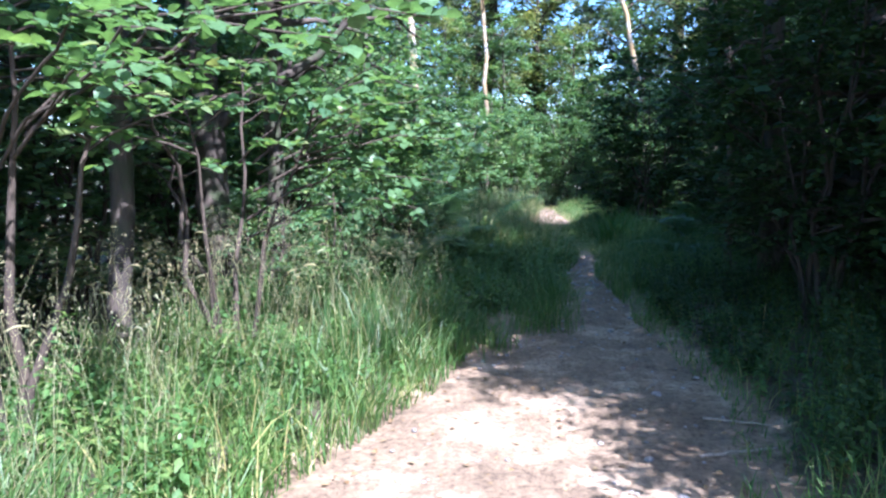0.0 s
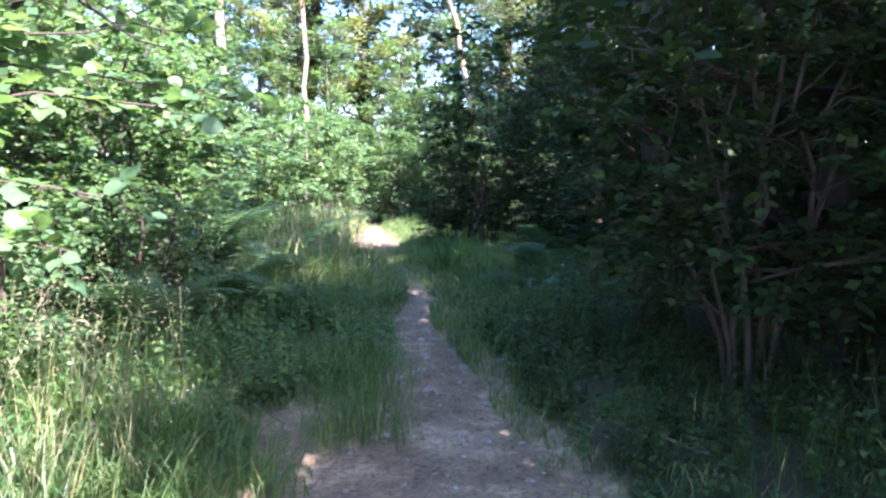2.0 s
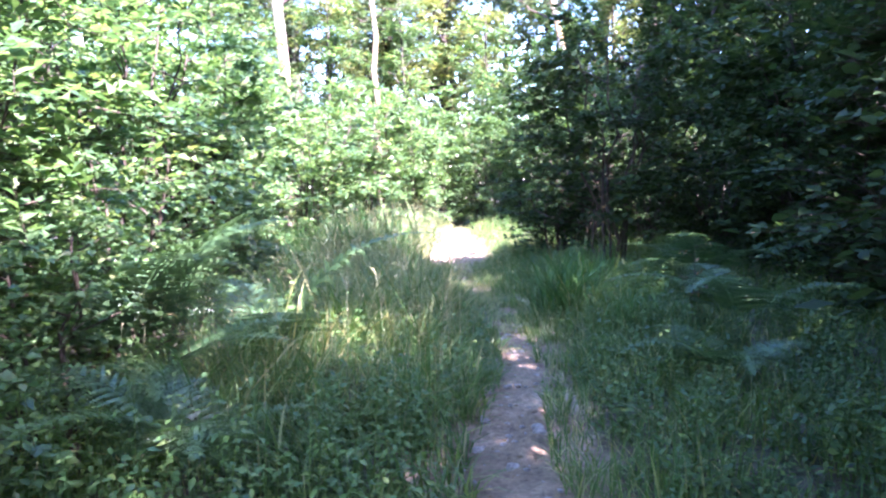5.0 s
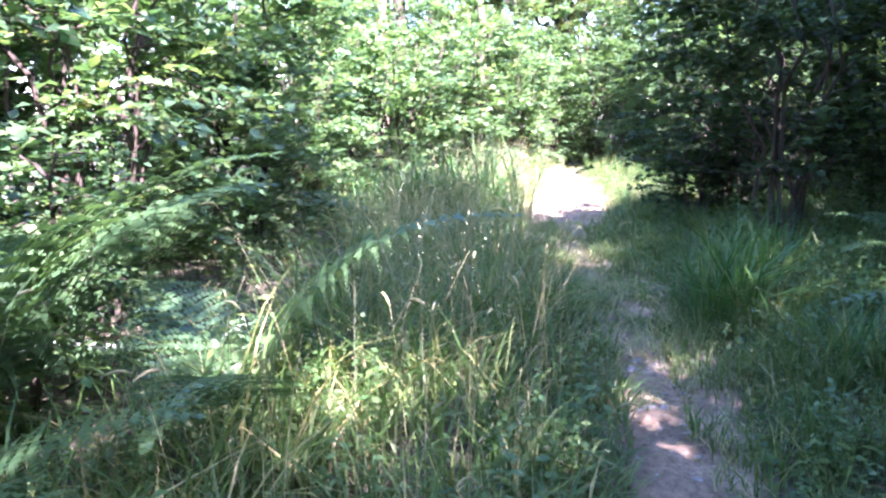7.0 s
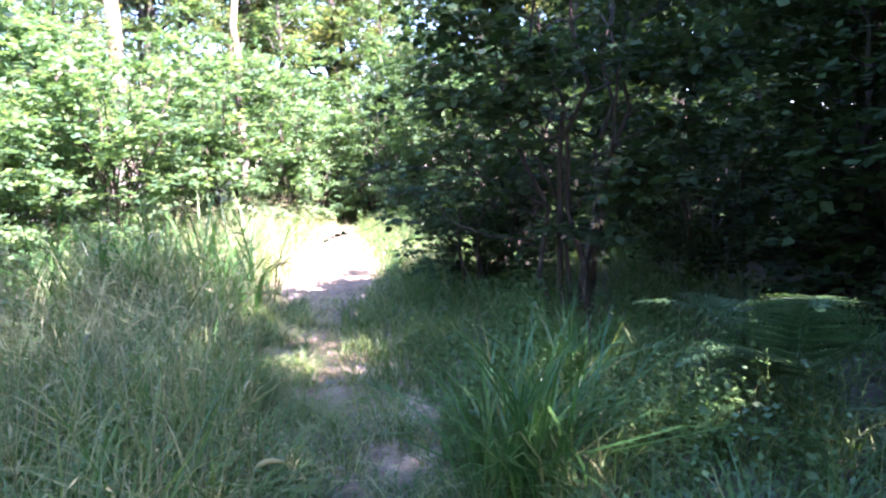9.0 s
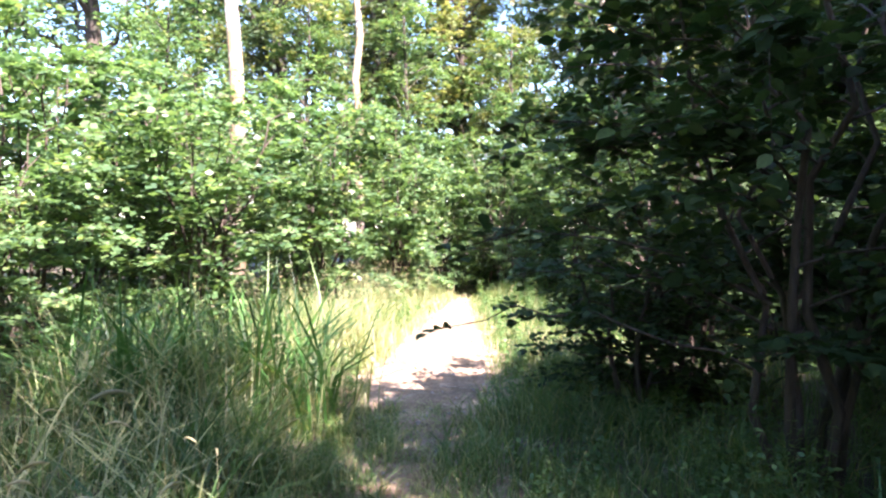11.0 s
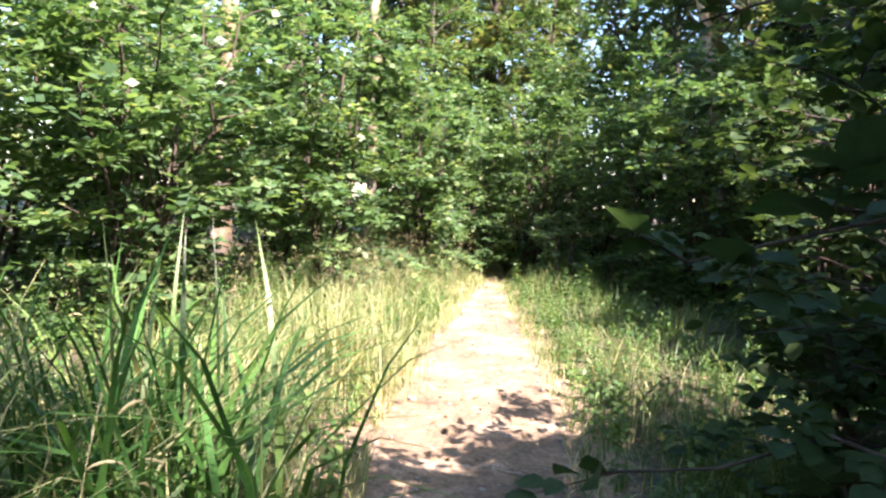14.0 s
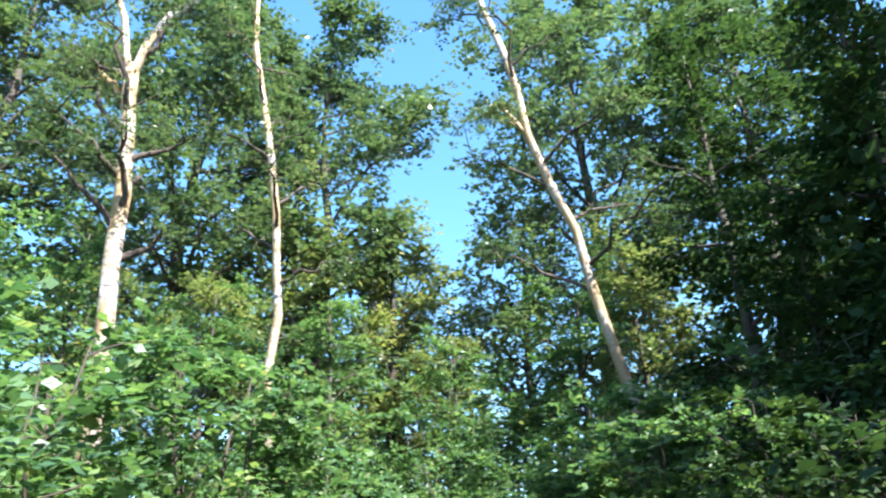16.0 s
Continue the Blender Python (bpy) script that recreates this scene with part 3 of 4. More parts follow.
bush("hazel_bush", 59, 2.9, 1.0, 60, 0.10, shape=BROAD, low=0.75, label="hazel with a few leafy twigs reaching to the path", group=HAZ, at=(-2.9, 3.5), gap=0.6, stems=5,
     reach=[(-0.75, 2.55, 2.05), (-1.25, 2.3, 2.12), (-0.45, 3.0, 2.2), (-1.5, 2.7, 2.0), (-0.9, 3.3, 2.35)])
SAP = "young hazels in the verge"
young = bush("hazel_sapling", 66, 1.75, 0.62, 300, 0.062, k=9, stems=4, low=0.1, twigs=False, label="young hazel with small yellow-green leaves", group=SAP, at=(-1.95, 9.9), category="sapling", gap=0.6)
for x, y, turn, size in [(-2.3, 8.4, 70, 0.9), (-1.75, 11.0, 160, 0.85), (-2.5, 10.8, 230, 1.15), (-2.75, 7.2, 300, 0.8), (-2.2, 12.7, 20, 1.1), (-3.1, 9.4, 120, 1.25), (0.5, 33.0, 40, 1.2), (1.5, 33.6, 200, 1.3), (2.2, 31.4, 110, 1.0)]:
    again(young, x, y, turn, size)
far_h = bush("hazel_bush", 60, 4.8, 1.65, 980, 0.115, k=11, shape=QUAD, stems=8, low=0.03, label="tall sunlit hazel thicket behind the clearing", group=HAZ, at=(-1.6, 27.4), twigs=False)
far_i = bush("hazel_bush", 61, 3.5, 1.5, 820, 0.115, k=11, shape=QUAD, stems=8, low=0.03, label="spreading hazel thicket with fresh green leaves", group=HAZ, at=(-2.7, 24.2), twigs=False)
for i, (x, y, turn, size) in enumerate([(-3.1, 17.6, 20, 0.95), (-3.4, 20.6, 140, 0.68), (-4.4, 22.8, 60, 1.0), (-3.6, 26.8, 210, 1.05), (-2.9, 29.6, 330, 0.78), (-5.3, 25.8, 120, 1.15), (-0.6, 30.6, 15, 0.85),
                                        (0.1, 33.4, 45, 0.95), (-1.2, 36.0, 20, 1.2), (3.4, 35.5, 250, 1.1), (3.7, 31.4, 180, 0.95), (4.3, 29.6, 300, 1.1), (1.9, 33.4, 90, 0.9), (6.0, 30.4, 30, 1.3), (4.6, 26.6, 75, 0.7),
                                        (-5.6, 28.5, 10, 1.2), (-4.8, 12.8, 280, 1.0), (-5.0, 18.0, 75, 1.0), (-5.3, 10.2, 200, 1.0), (1.3, 38.0, 60, 1.0), (-6.5, 33.0, 170, 1.2),
                                        (-7.6, 14.0, 150, 1.2), (-7.4, 24.4, 210, 1.2), (-7.6, 5.0, 30, 1.2), (-7.8, 9.5, 100, 1.2), (-4.0, 37.0, 330, 1.4), 
                                        (-6.4, 6.2, 180, 1.0), (-2.2, 41, 190, 1.5), (-6.6, 15.8, 50, 1.3), (-7.2, 17.8, 160, 1.4), (-6.4, 12.6, 240, 1.2), (5.6, 35.2, 10, 1.45), (4.0, 40.5, 200, 1.7), (8.6, 38.5, 90, 1.7), (7.0, 36.0, 300, 1.4), (-3.4, 33.2, 130, 1.1), (-4.6, 9.0, 40, 0.85), (-5.0, 5.2, 250, 0.8), (-6.0, 3.6, 90, 1.0), (-4.4, 14.4, 15, 0.95), (-4.6, 20.0, 75, 0.8), (-6.0, 8.0, 300, 1.0), (1.6, 36.2, 140, 1.15)]):
    again((far_h, far_i)[i % 2], x, y, turn, size)
again(hazel_c, -5.2, 3.6, 120, 0.8)
# bushes whose leaf colour already carries the shade
DIM = "shaded bushes"
dark_a = bush("hazel_bush", 54, 3.6, 1.35, 760, 0.078, LEAF_SHADED, shape=BROAD, label="hazel bush in deep shade, its leaves coloured darker for it", group=DIM, at=(2.9, 7.6), low=0.2)
dark_b = bush("hazel_bush", 55, 3.0, 1.3, 620, 0.078, LEAF_SHADED, shape=BROAD, label="dense bush overhanging the path, leaves darkened for shade", group=DIM, at=(3.4, 10.4), low=0.28, reach=[(0.65, 9.0, 2.65), (0.95, 8.7, 2.85), (1.2, 9.4, 2.45), (0.9, 9.8, 3.0)])
bush("hazel_bush", 56, 3.5, 1.6, 860, 0.10, LEAF_SHADED, k=10, shape=BROAD, label="bush with broad shade-darkened leaves reaching over the path", group=DIM, at=(3.05, 18.4), low=0.29, gap=0.8,
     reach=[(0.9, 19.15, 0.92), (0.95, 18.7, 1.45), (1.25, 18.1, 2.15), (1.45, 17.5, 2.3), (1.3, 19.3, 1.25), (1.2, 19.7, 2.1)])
bush("hazel_bush", 64, 2.7, 1.2, 520, 0.09, LEAF_SHADED, k=9, shape=BROAD, label="low bush with shade-darkened leaves at the edge of the clearing", group=DIM, at=(3.05, 20.9), low=0.06)
bush("hazel_bush", 67, 1.35, 0.75, 300, 0.075, LEAF_SHADED, k=9, stems=5, shape=BROAD, label="knee-high bush with shade-darkened leaves beside the sunny path", group=DIM, at=(2.4, 20.35), low=0.08, twigs=False)
bush("hazel_bush", 57, 3.0, 1.3, 560, 0.095, LEAF_SHADED, label="shade-darkened bush between ferns and trees", group=DIM, at=(5.0, 14.2), low=0.1)
far_d = bush("hazel_bush", 62, 3.4, 1.6, 760, 0.13, LEAF_SHADED, k=9, shape=QUAD, stems=8, label="dense shade-darkened thicket under the trees", group=DIM, at=(5.6, 17.2), low=0.05, twigs=False)
# the last two stand out of view, added to shade the path's right edge
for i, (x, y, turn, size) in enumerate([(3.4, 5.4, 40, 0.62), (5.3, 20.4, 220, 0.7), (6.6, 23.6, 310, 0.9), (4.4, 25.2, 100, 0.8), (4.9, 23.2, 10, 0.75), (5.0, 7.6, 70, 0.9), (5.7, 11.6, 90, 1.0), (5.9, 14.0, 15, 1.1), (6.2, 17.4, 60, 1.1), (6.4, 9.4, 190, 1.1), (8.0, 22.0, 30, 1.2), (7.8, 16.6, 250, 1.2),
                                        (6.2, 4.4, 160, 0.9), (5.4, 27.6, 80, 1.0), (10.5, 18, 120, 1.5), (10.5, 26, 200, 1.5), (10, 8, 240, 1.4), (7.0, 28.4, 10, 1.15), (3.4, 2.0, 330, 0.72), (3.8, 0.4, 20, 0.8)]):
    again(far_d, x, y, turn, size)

# tall woodland beyond the clearing
FARW = "tall trees beyond the clearing"
far_a = tree("oak_tree", 61, [(0, 0, -0.3), (0.2, 0, 8), (-0.3, 0, 14), (0.3, 0, 20), (0, 0, 26)], [0.42, 0.34, 0.26, 0.16, 0.04], 30, (0.28, 0.99), 3700, 0.28, LEAF_FAR, BARK, 6,
             "tall oak with open branching crown against the sky", FARW, 0.85, at=(-7.5, 45), shape=QUAD, spray=(0.5, 1.1), sub=8, up=(0.1, 0.8), twigs=False)
far_b = tree("oak_tree", 62, [(0, 0, -0.3), (-0.2, 0, 8), (0.3, 0, 14), (-0.2, 0, 20), (0, 0, 24)], [0.36, 0.28, 0.22, 0.14, 0.04], 28, (0.3, 0.99), 3600, 0.28, LEAF_FAR, BARK, 6,
             "tall oak with twisting dark limbs and sparse leaves", FARW, 0.85, at=(-2.4, 46), shape=QUAD, spray=(0.5, 1.1), sub=8, up=(0.1, 0.8), twigs=False)
pale_a = tree("willow_tree", 63, [(0, 0, -0.3), (0.2, 0, 5), (-0.3, 0, 10), (0.3, 0, 16)], [0.3, 0.22, 0.14, 0.03], 28, (0.12, 0.99), 1700, 0.27, LEAF_PALE, BARK, 5,
              "pale yellow-green willow standing in the sun", FARW, 0.85, at=(1.0, 52), shape=QUAD, spray=(0.5, 1.0), sub=6, up=(0.2, 0.9), twigs=False)
for i, (x, y, turn, size) in enumerate([(9.0, 46, 100, 1.02), (14.5, 42, 200, 1.0), (-14, 42, 60, 1.0), (-20, 33, 150, 0.9), (19, 33, 10, 0.95)]):
    again((far_a, far_b)[i % 2], x, y, turn, size)
for x, y, turn, size in [(-5, 54, 80, 0.95), (4.5, 56, 200, 0.9), (-4.5, 39.5, 70, 0.6), (8.0, 40, 130, 0.7), (-9.5, 42, 10, 0.7), (18, 26, 40, 1.0), (6.7, 50, 300, 1.1), (-12, 52, 120, 1.0), (-1.8, 49.5, 170, 0.7), (12.5, 50, 240, 1.0), (-8.0, 47, 20, 0.75), (2.6, 45.5, 330, 0.62), (-3.2, 44, 200, 0.9), (0.5, 47, 100, 0.98)]:
    again(pale_a, x, y, turn, size)


# distant undergrowth that closes the woodland all round
rng = np.random.default_rng(65)
n = 15000
u = rng.uniform(0, 1, n)
ring = rng.uniform(0, 1, n)
x = np.where(u < 0.5, rng.uniform(-26, 26, n), np.where(u < 0.75, -11 - 5 * ring, 13 + 5 * ring))
y = np.where(u < 0.5, 43 + 8 * ring, rng.uniform(-14, 46, n))
z = np.where(u < 0.5, 3.6, 6.0) * rng.uniform(0, 1, n) ** 0.8 * (0.75 + 0.35 * np.sin(x * 0.9 + y * 0.7))
thicket = part("undergrowth_thicket", [leaves(np.stack([x, y, np.maximum(z, 0.05)], 1), unit(rng.normal(0, 1, (n, 3)) * [1, 1, 0.4]), np.array([[0, 0, 1.]]) + rng.normal(0, 0.6, (n, 3)), rng.uniform(0.22, 0.42, n), 0.75, QUAD)], LEAF)
tagged(thicket, "dense green undergrowth in the distant wood", "undergrowth", kind="stuff")


# dark leaf backing, added to close sky gaps and block skylight from the right
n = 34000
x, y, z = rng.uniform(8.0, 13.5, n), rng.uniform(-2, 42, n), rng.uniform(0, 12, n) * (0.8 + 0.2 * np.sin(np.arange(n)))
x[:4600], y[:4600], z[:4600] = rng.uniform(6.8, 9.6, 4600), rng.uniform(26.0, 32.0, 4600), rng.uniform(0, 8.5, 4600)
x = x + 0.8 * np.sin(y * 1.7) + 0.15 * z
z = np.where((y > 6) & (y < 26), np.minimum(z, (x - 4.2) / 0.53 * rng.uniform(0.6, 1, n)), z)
dark_backing = part("thicket_backing", [leaves(np.stack([x, y, np.maximum(z, 0.05)], 1), unit(rng.normal(0, 1, (n, 3)) * [1, 1, 0.4]), np.array([[0, 0, 1.]]) + rng.normal(0, 0.6, (n, 3)), rng.uniform(0.2, 0.4, n), 0.75, QUAD)], LEAF_SHADED)
tagged(dark_backing, "dark leaf backing that fills gaps and blocks skylight deep in the wood", "undergrowth", kind="stuff")


# ---- grass and herbs ----
def blades(rng, base, length, width, bend, mat_rows=4):
    """Arching blades of grass that taper to a point."""
    n = len(base)
    a = rng.uniform(0, 2 * np.pi, n)
    lean = np.stack([np.cos(a), np.sin(a), np.zeros(n)], 1)
    side = np.stack([-np.sin(a), np.cos(a), np.zeros(n)], 1)
    yaw = rng.uniform(-0.9, 0.9, n)
    side = side * np.cos(yaw)[:, None] + lean * np.sin(yaw)[:, None]
    v = np.zeros((n, 7, 3))
    for i, s in enumerate((0.0, 0.38, 0.74, 1.0)):
        c = base + lean * (length * bend * s ** 2)[:, None]
        c[:, 2] += length * (s - 0.45 * bend * s ** 2.4)
        w = width * (0.75, 1.0, 0.65, 0.0)[i]
        if i < 3:
            v[:, 2 * i] = c - side * w[:, None] / 2
            v[:, 2 * i + 1] = c + side * w[:, None] / 2
        else:
            v[:, 6] = c
    t = np.array([(0, 1, 3), (0, 3, 2), (2, 3, 5), (2, 5, 4), (4, 5, 6)])
    return v.reshape(-1, 3), (t[None] + (np.arange(n) * 7)[:, None, None]).reshape(-1, 3)


def verge(rng, n, y0, y1, side, d0, d1, clump=0.5):
    """Places on the verge, from d0 to d1 beside the path, in loose clumps."""
    y = rng.uniform(y0, y1, n * 2)
    d = rng.uniform(d0, d1, n * 2) if clump < 0.2 else d0 + (d1 - d0) * rng.uniform(0, 1, n * 2) ** 1.25
    l, r = path_at(y)
    x = l - d if side < 0 else r + d
    keep = (0.5 + 0.5 * np.sin(x * 5.3 + y * 2.1) * np.cos(y * 4.7 - x * 1.3)) > rng.uniform(0, clump, n * 2)
    x, y = x[keep][:n], y[keep][:n]
    return np.stack([x, y, ground_z(x, y) - 0.01], 1)


def grass(name, label, seed, mat, n, y0, y1, side, d0, d1, length, width, bend=(0.15, 0.9)):
    rng = np.random.default_rng(seed)
    b = verge(rng, n, y0, y1, side, d0, d1)
    m = len(b)
    L = rng.uniform(*length, m) * np.clip(0.55 + off_path(b[:, 0], b[:, 1]) * 1.2, 0.45, 1)
    L *= 0.72 + 0.38 * np.sin(b[:, 0] * 3.1 + 1.7 * np.sin(b[:, 1] * 1.9)) * np.cos(b[:, 1] * 2.6 + b[:, 0])
    L = np.where(clear_of_walk(b, 0.35), L, np.minimum(L, 0.3))
    ob = part(name, [blades(rng, b, L, rng.uniform(*width, m), rng.uniform(*bend, m))], mat)
    return tagged(ob, label, "grass", kind="stuff")


grass("verge_grass", "tall sunlit green grass beside the dirt path", 71, GRASS, 9000, 0.6, 7.4, -1, -0.08, 2.4, (0.4, 0.95), (0.005, 0.012))
grass("verge_grass", "tall green grass crowding the path", 72, GRASS, 9500, 10.3, 20.5, -1, -0.08, 2.0, (0.45, 1.1), (0.006, 0.016), (0.3, 1.2))
grass("verge_grass", "short grass between leafy weeds", 58, GRASS, 2600, 7.0, 10.5, -1, -0.06, 2.2, (0.22, 0.55), (0.005, 0.011))
grass("verge_grass", "short shaded grass under dark bushes", 73, GRASS, 8500, 9.0, 20.5, 1, -0.08, 1.6, (0.2, 0.55), (0.005, 0.011))
grass("verge_grass", "sparse grass in deep shade", 55, GRASS, 3600, 3.0, 9.2, 1, -0.06, 1.8, (0.15, 0.45), (0.005, 0.010))
grass("verge_grass", "dry yellow-green grass in the sunny clearing", 74, GRASS_DRY, 6500, 20.6, 32, -1, -0.15, 1.9, (0.3, 0.85), (0.006, 0.012))
grass("verge_grass", "sunlit grass at the clearing's edge", 75, GRASS, 4500, 20.0, 36, 1, -0.1, 1.6, (0.25, 0.65), (0.005, 0.010))
grass("verge_grass", "green grass mixed into the dry verge", 70, GRASS, 3000, 20.0, 36, -1, 0.1, 2.2, (0.3, 0.8), (0.005, 0.011))
grass("verge_grass", "bleached dry grass at the sunny path edge", 69, GRASS_DRY, 3600, 21.0, 36, 1, -0.15, 1.2, (0.2, 0.6), (0.004, 0.009))
grass("verge_grass", "dry grass among the green blades", 76, GRASS_DRY, 2100, 11.4, 20.0, -1, 0.0, 2.0, (0.4, 0.8), (0.004, 0.007))
grass("verge_grass", "pale stalks in the sunlit verge", 57, GRASS_DRY, 900, 2.0, 6.6, -1, 0.1, 2.0, (0.4, 0.8), (0.004, 0.007))
grass("verge_grass", "rough half-lit grass under the open trees", 56, GRASS, 6500, 11.5, 22.0, 1, 0.5, 4.2, (0.3, 0.75), (0.005, 0.011), (0.3, 1.1))
grass("verge_grass", "sunlit grass where the path bends away", 68, GRASS_DRY, 1500, 30.5, 34.0, -1, -1.9, 0.3, (0.25, 0.6), (0.007, 0.013))
grass("verge_grass", "tall bright grass over the dry verge", 67, GRASS, 800, 21.5, 29, -1, 0.0, 1.8, (0.5, 1.1), (0.007, 0.014), (0.3, 1.1))
grass("verge_grass", "pale dry grass lying among shaded weeds", 65, GRASS_DRY, 3000, 10.5, 20.5, 1, -0.05, 2.0, (0.25, 0.6), (0.004, 0.008), (0.5, 1.2))
grass("verge_grass", "leaning grass that narrows the path", 64, GRASS, 1700, 15.0, 20.6, -1, -0.42, 0.1, (0.4, 0.95), (0.005, 0.010), (0.5, 1.2))
grass("verge_grass", "leaning dry grass that narrows the path", 63, GRASS_DRY, 1100, 14.5, 20.8, -1, -0.45, 0.1, (0.4, 0.95), (0.004, 0.008), (0.5, 1.2))
grass("verge_grass", "shaded grass leaning over the path edge", 62, GRASS, 900, 15.0, 20.6, 1, -0.25, 0.1, (0.35, 0.8), (0.005, 0.009), (0.5, 1.2))
grass("far_grass", "grass beside the start of the path", 61, GRASS, 2600, -5, 1.2, -1, 0.25, 4.5, (0.25, 0.6), (0.006, 0.012))
grass("far_grass", "shaded grass beside the start of the path", 60, GRASS, 2600, -5, 3.2, 1, 0.25, 4.5, (0.2, 0.5), (0.006, 0.012))
grass("far_grass", "rough grass under the bushes", 77, GRASS, 5000, 2.0, 34, -1, 1.8, 5.5, (0.3, 0.7), (0.006, 0.012))
grass("far_grass", "rough shaded grass under the trees", 78, GRASS, 7500, 2.0, 34, 1, 1.4, 4.5, (0.3, 0.6), (0.006, 0.012))
grass("trodden_grass", "thin trodden dry grass on the path", 79, GRASS_DRY, 3600, 13.6, 20.8, -1, -0.8, 0.0, (0.15, 0.4), (0.003, 0.007), (0.5, 1.2))
grass("trodden_grass", "short green grass worn thin by feet", 66, GRASS, 1500, 13.6, 20.4, -1, -0.7, 0.0, (0.12, 0.35), (0.004, 0.008), (0.3, 1.2))


def seed_stems(name, label, seed, n, y0, y1, side, d0, d1, height, spike):
    """Thin stems with seed heads: feathery plumes, some with a curved spike."""
    rng = np.random.default_rng(seed)
    b = verge(rng, n, y0, y1, side, d0, d1, 0.6)
    chunks = []
    for p in b:
        H = rng.uniform(*height)
        a = rng.uniform(0, 6.28)
        lean = np.array([np.cos(a), np.sin(a), 0]) * H * rng.uniform(0.1, 0.35)
        s = np.linspace(0, 1, 6)[:, None]
        ln = p + lean * s ** 2 + np.array([0, 0, 1.0]) * H * (s - 0.08 * s ** 3)
        chunks.append(tube(ln, np.linspace(0.0016, 0.0008, 6), 3))
        if rng.uniform() < spike:
            L = rng.uniform(0.07, 0.12)
            q = np.linspace(0, 1, 6)[:, None]
            dr = unit(lean + [0, 0, 0.15])
            hd = ln[-1] + dr * L * q + np.array([0, 0, -0.5]) * L * q ** 2
            chunks.append(tube(hd, [0.0015, 0.0042, 0.0048, 0.0045, 0.0035, 0.001], 5))
        else:
            m = 50
            t = rng.uniform(0.0, 1.0, m)
            o = ln[-1] + np.outer(t - 0.35, [0, 0, 0.22]) + rng.normal(0, 1, (m, 3)) * (0.075 * (1.05 - t))[:, None]
            w = rng.normal(0, 0.7, (m, 3)) + [0, 0, 0.6]
            chunks.append(leaves(o, w, rng.normal(0, 1, (m, 3)), rng.uniform(0.009, 0.018, m), 0.24, QUAD))
    return tagged(part(name, chunks, SEED), label, "grass", kind="stuff")


seed_stems("seeding_grass", "pale feathery grass seed heads above the verge", 81, 330, 2.2, 7.2, -1, 0.25, 2.6, (0.75, 1.25), 0.22)
seed_stems("seeding_grass", "pale seed heads of tall grass by the path", 82, 260, 10.8, 20.0, -1, 0.1, 1.8, (0.7, 1.2), 0.3)
seed_stems("seeding_grass", "tall hazy seed heads leaning over the verge", 84, 120, 12.6, 15.8, -1, 0.25, 1.7, (1.0, 1.45), 0.35)
seed_stems("seeding_grass", "dry straw-coloured seed heads in the clearing", 83, 200, 20.5, 30.0, -1, 0.0, 1.8, (0.6, 1.1), 0.3)


def nettles(name, label, seed, n, y0, y1, side, d0, d1, height, leaf=1.0, mat=HERB):
    rng = np.random.default_rng(seed)
    b = verge(rng, n, y0, y1, side, d0, d1, 0.8)
    stem, lf = [], []
    m = len(b)
    H = rng.uniform(*height, m) * np.clip(0.72 + 0.5 * np.sin(b[:, 0] * 3.7 + 1.3 * b[:, 1]) * np.cos(b[:, 1] * 2.9 - b[:, 0]), 0.3, 1.2)
    a = rng.uniform(0, 6.28, m)
    top = b + np.stack([np.cos(a) * H * 0.15, np.sin(a) * H * 0.15, H], 1)
    stem.append(rods(b, top, np.full(m, 0.003), np.full(m, 0.0012)))
    for i in range(8):
        s = 0.2 + 0.8 * i / 7
        c = b + (top - b) * s
        for e in (0, np.pi):
            t = a + e + i * 1.57 + rng.normal(0, 0.25, m)
            w = np.stack([np.cos(t), np.sin(t), rng.normal(-0.2, 0.25, m)], 1)
            lf.append(leaves(c, w, np.array([[0, 0, 1.]]) + rng.normal(0, 0.25, (m, 3)), leaf * (0.11 - 0.06 * s) * rng.uniform(0.7, 1.3, m), 0.5, FOLD if len(b) < 500 else QUAD))
    ob = part(name, stem + lf, mat)
    return tagged(ob, label, "weeds", kind="stuff")


nettles("nettle_patch", "bright green leafy weeds among sunlit grass", 91, 480, 1.5, 5.6, -1, 0.2, 2.3, (0.3, 0.7))
nettles("nettle_patch", "dense leafy weeds in dappled shade", 98, 480, 6.2, 11.4, -1, 0.15, 2.6, (0.4, 0.95), 0.68)
nettles("nettle_patch", "bank of soft green weeds under the trees", 99, 1100, 9.2, 18.5, 1, 0.3, 2.8, (0.3, 0.75), 0.62)
nettles("nettle_patch", "low green weeds along the path", 92, 800, 6.5, 16.0, -1, 0.1, 2.0, (0.2, 0.65), 0.75)
nettles("nettle_patch", "low dark weeds beside the shaded path", 93, 700, 2.5, 19.0, 1, 0.2, 2.0, (0.12, 0.4), 0.75)
nettles("bramble_patch", "low brambles under the hornbeams, coloured dark for shade", 85, 620, 3.6, 10.2, 1, 0.25, 2.4, (0.3, 0.8), 0.75, LEAF_SHADED)
nettles("bramble_patch", "low leafy weeds in the clearing", 94, 350, 20, 31, 1, 0.1, 1.8, (0.25, 0.6))
nettles("nettle_patch", "scattered green weeds in dry grass", 96, 260, 20.8, 28, -1, 0.0, 2.0, (0.3, 0.7))
nettles("bramble_patch", "low leafy weeds under dark trees", 97, 520, 10.5, 22, 1, 1.2, 3.8, (0.2, 0.5))
nettles("bramble_patch", "leafy undergrowth at the foot of bushes", 95, 600, 6, 31, -1, 1.6, 3.2, (0.4, 0.9))


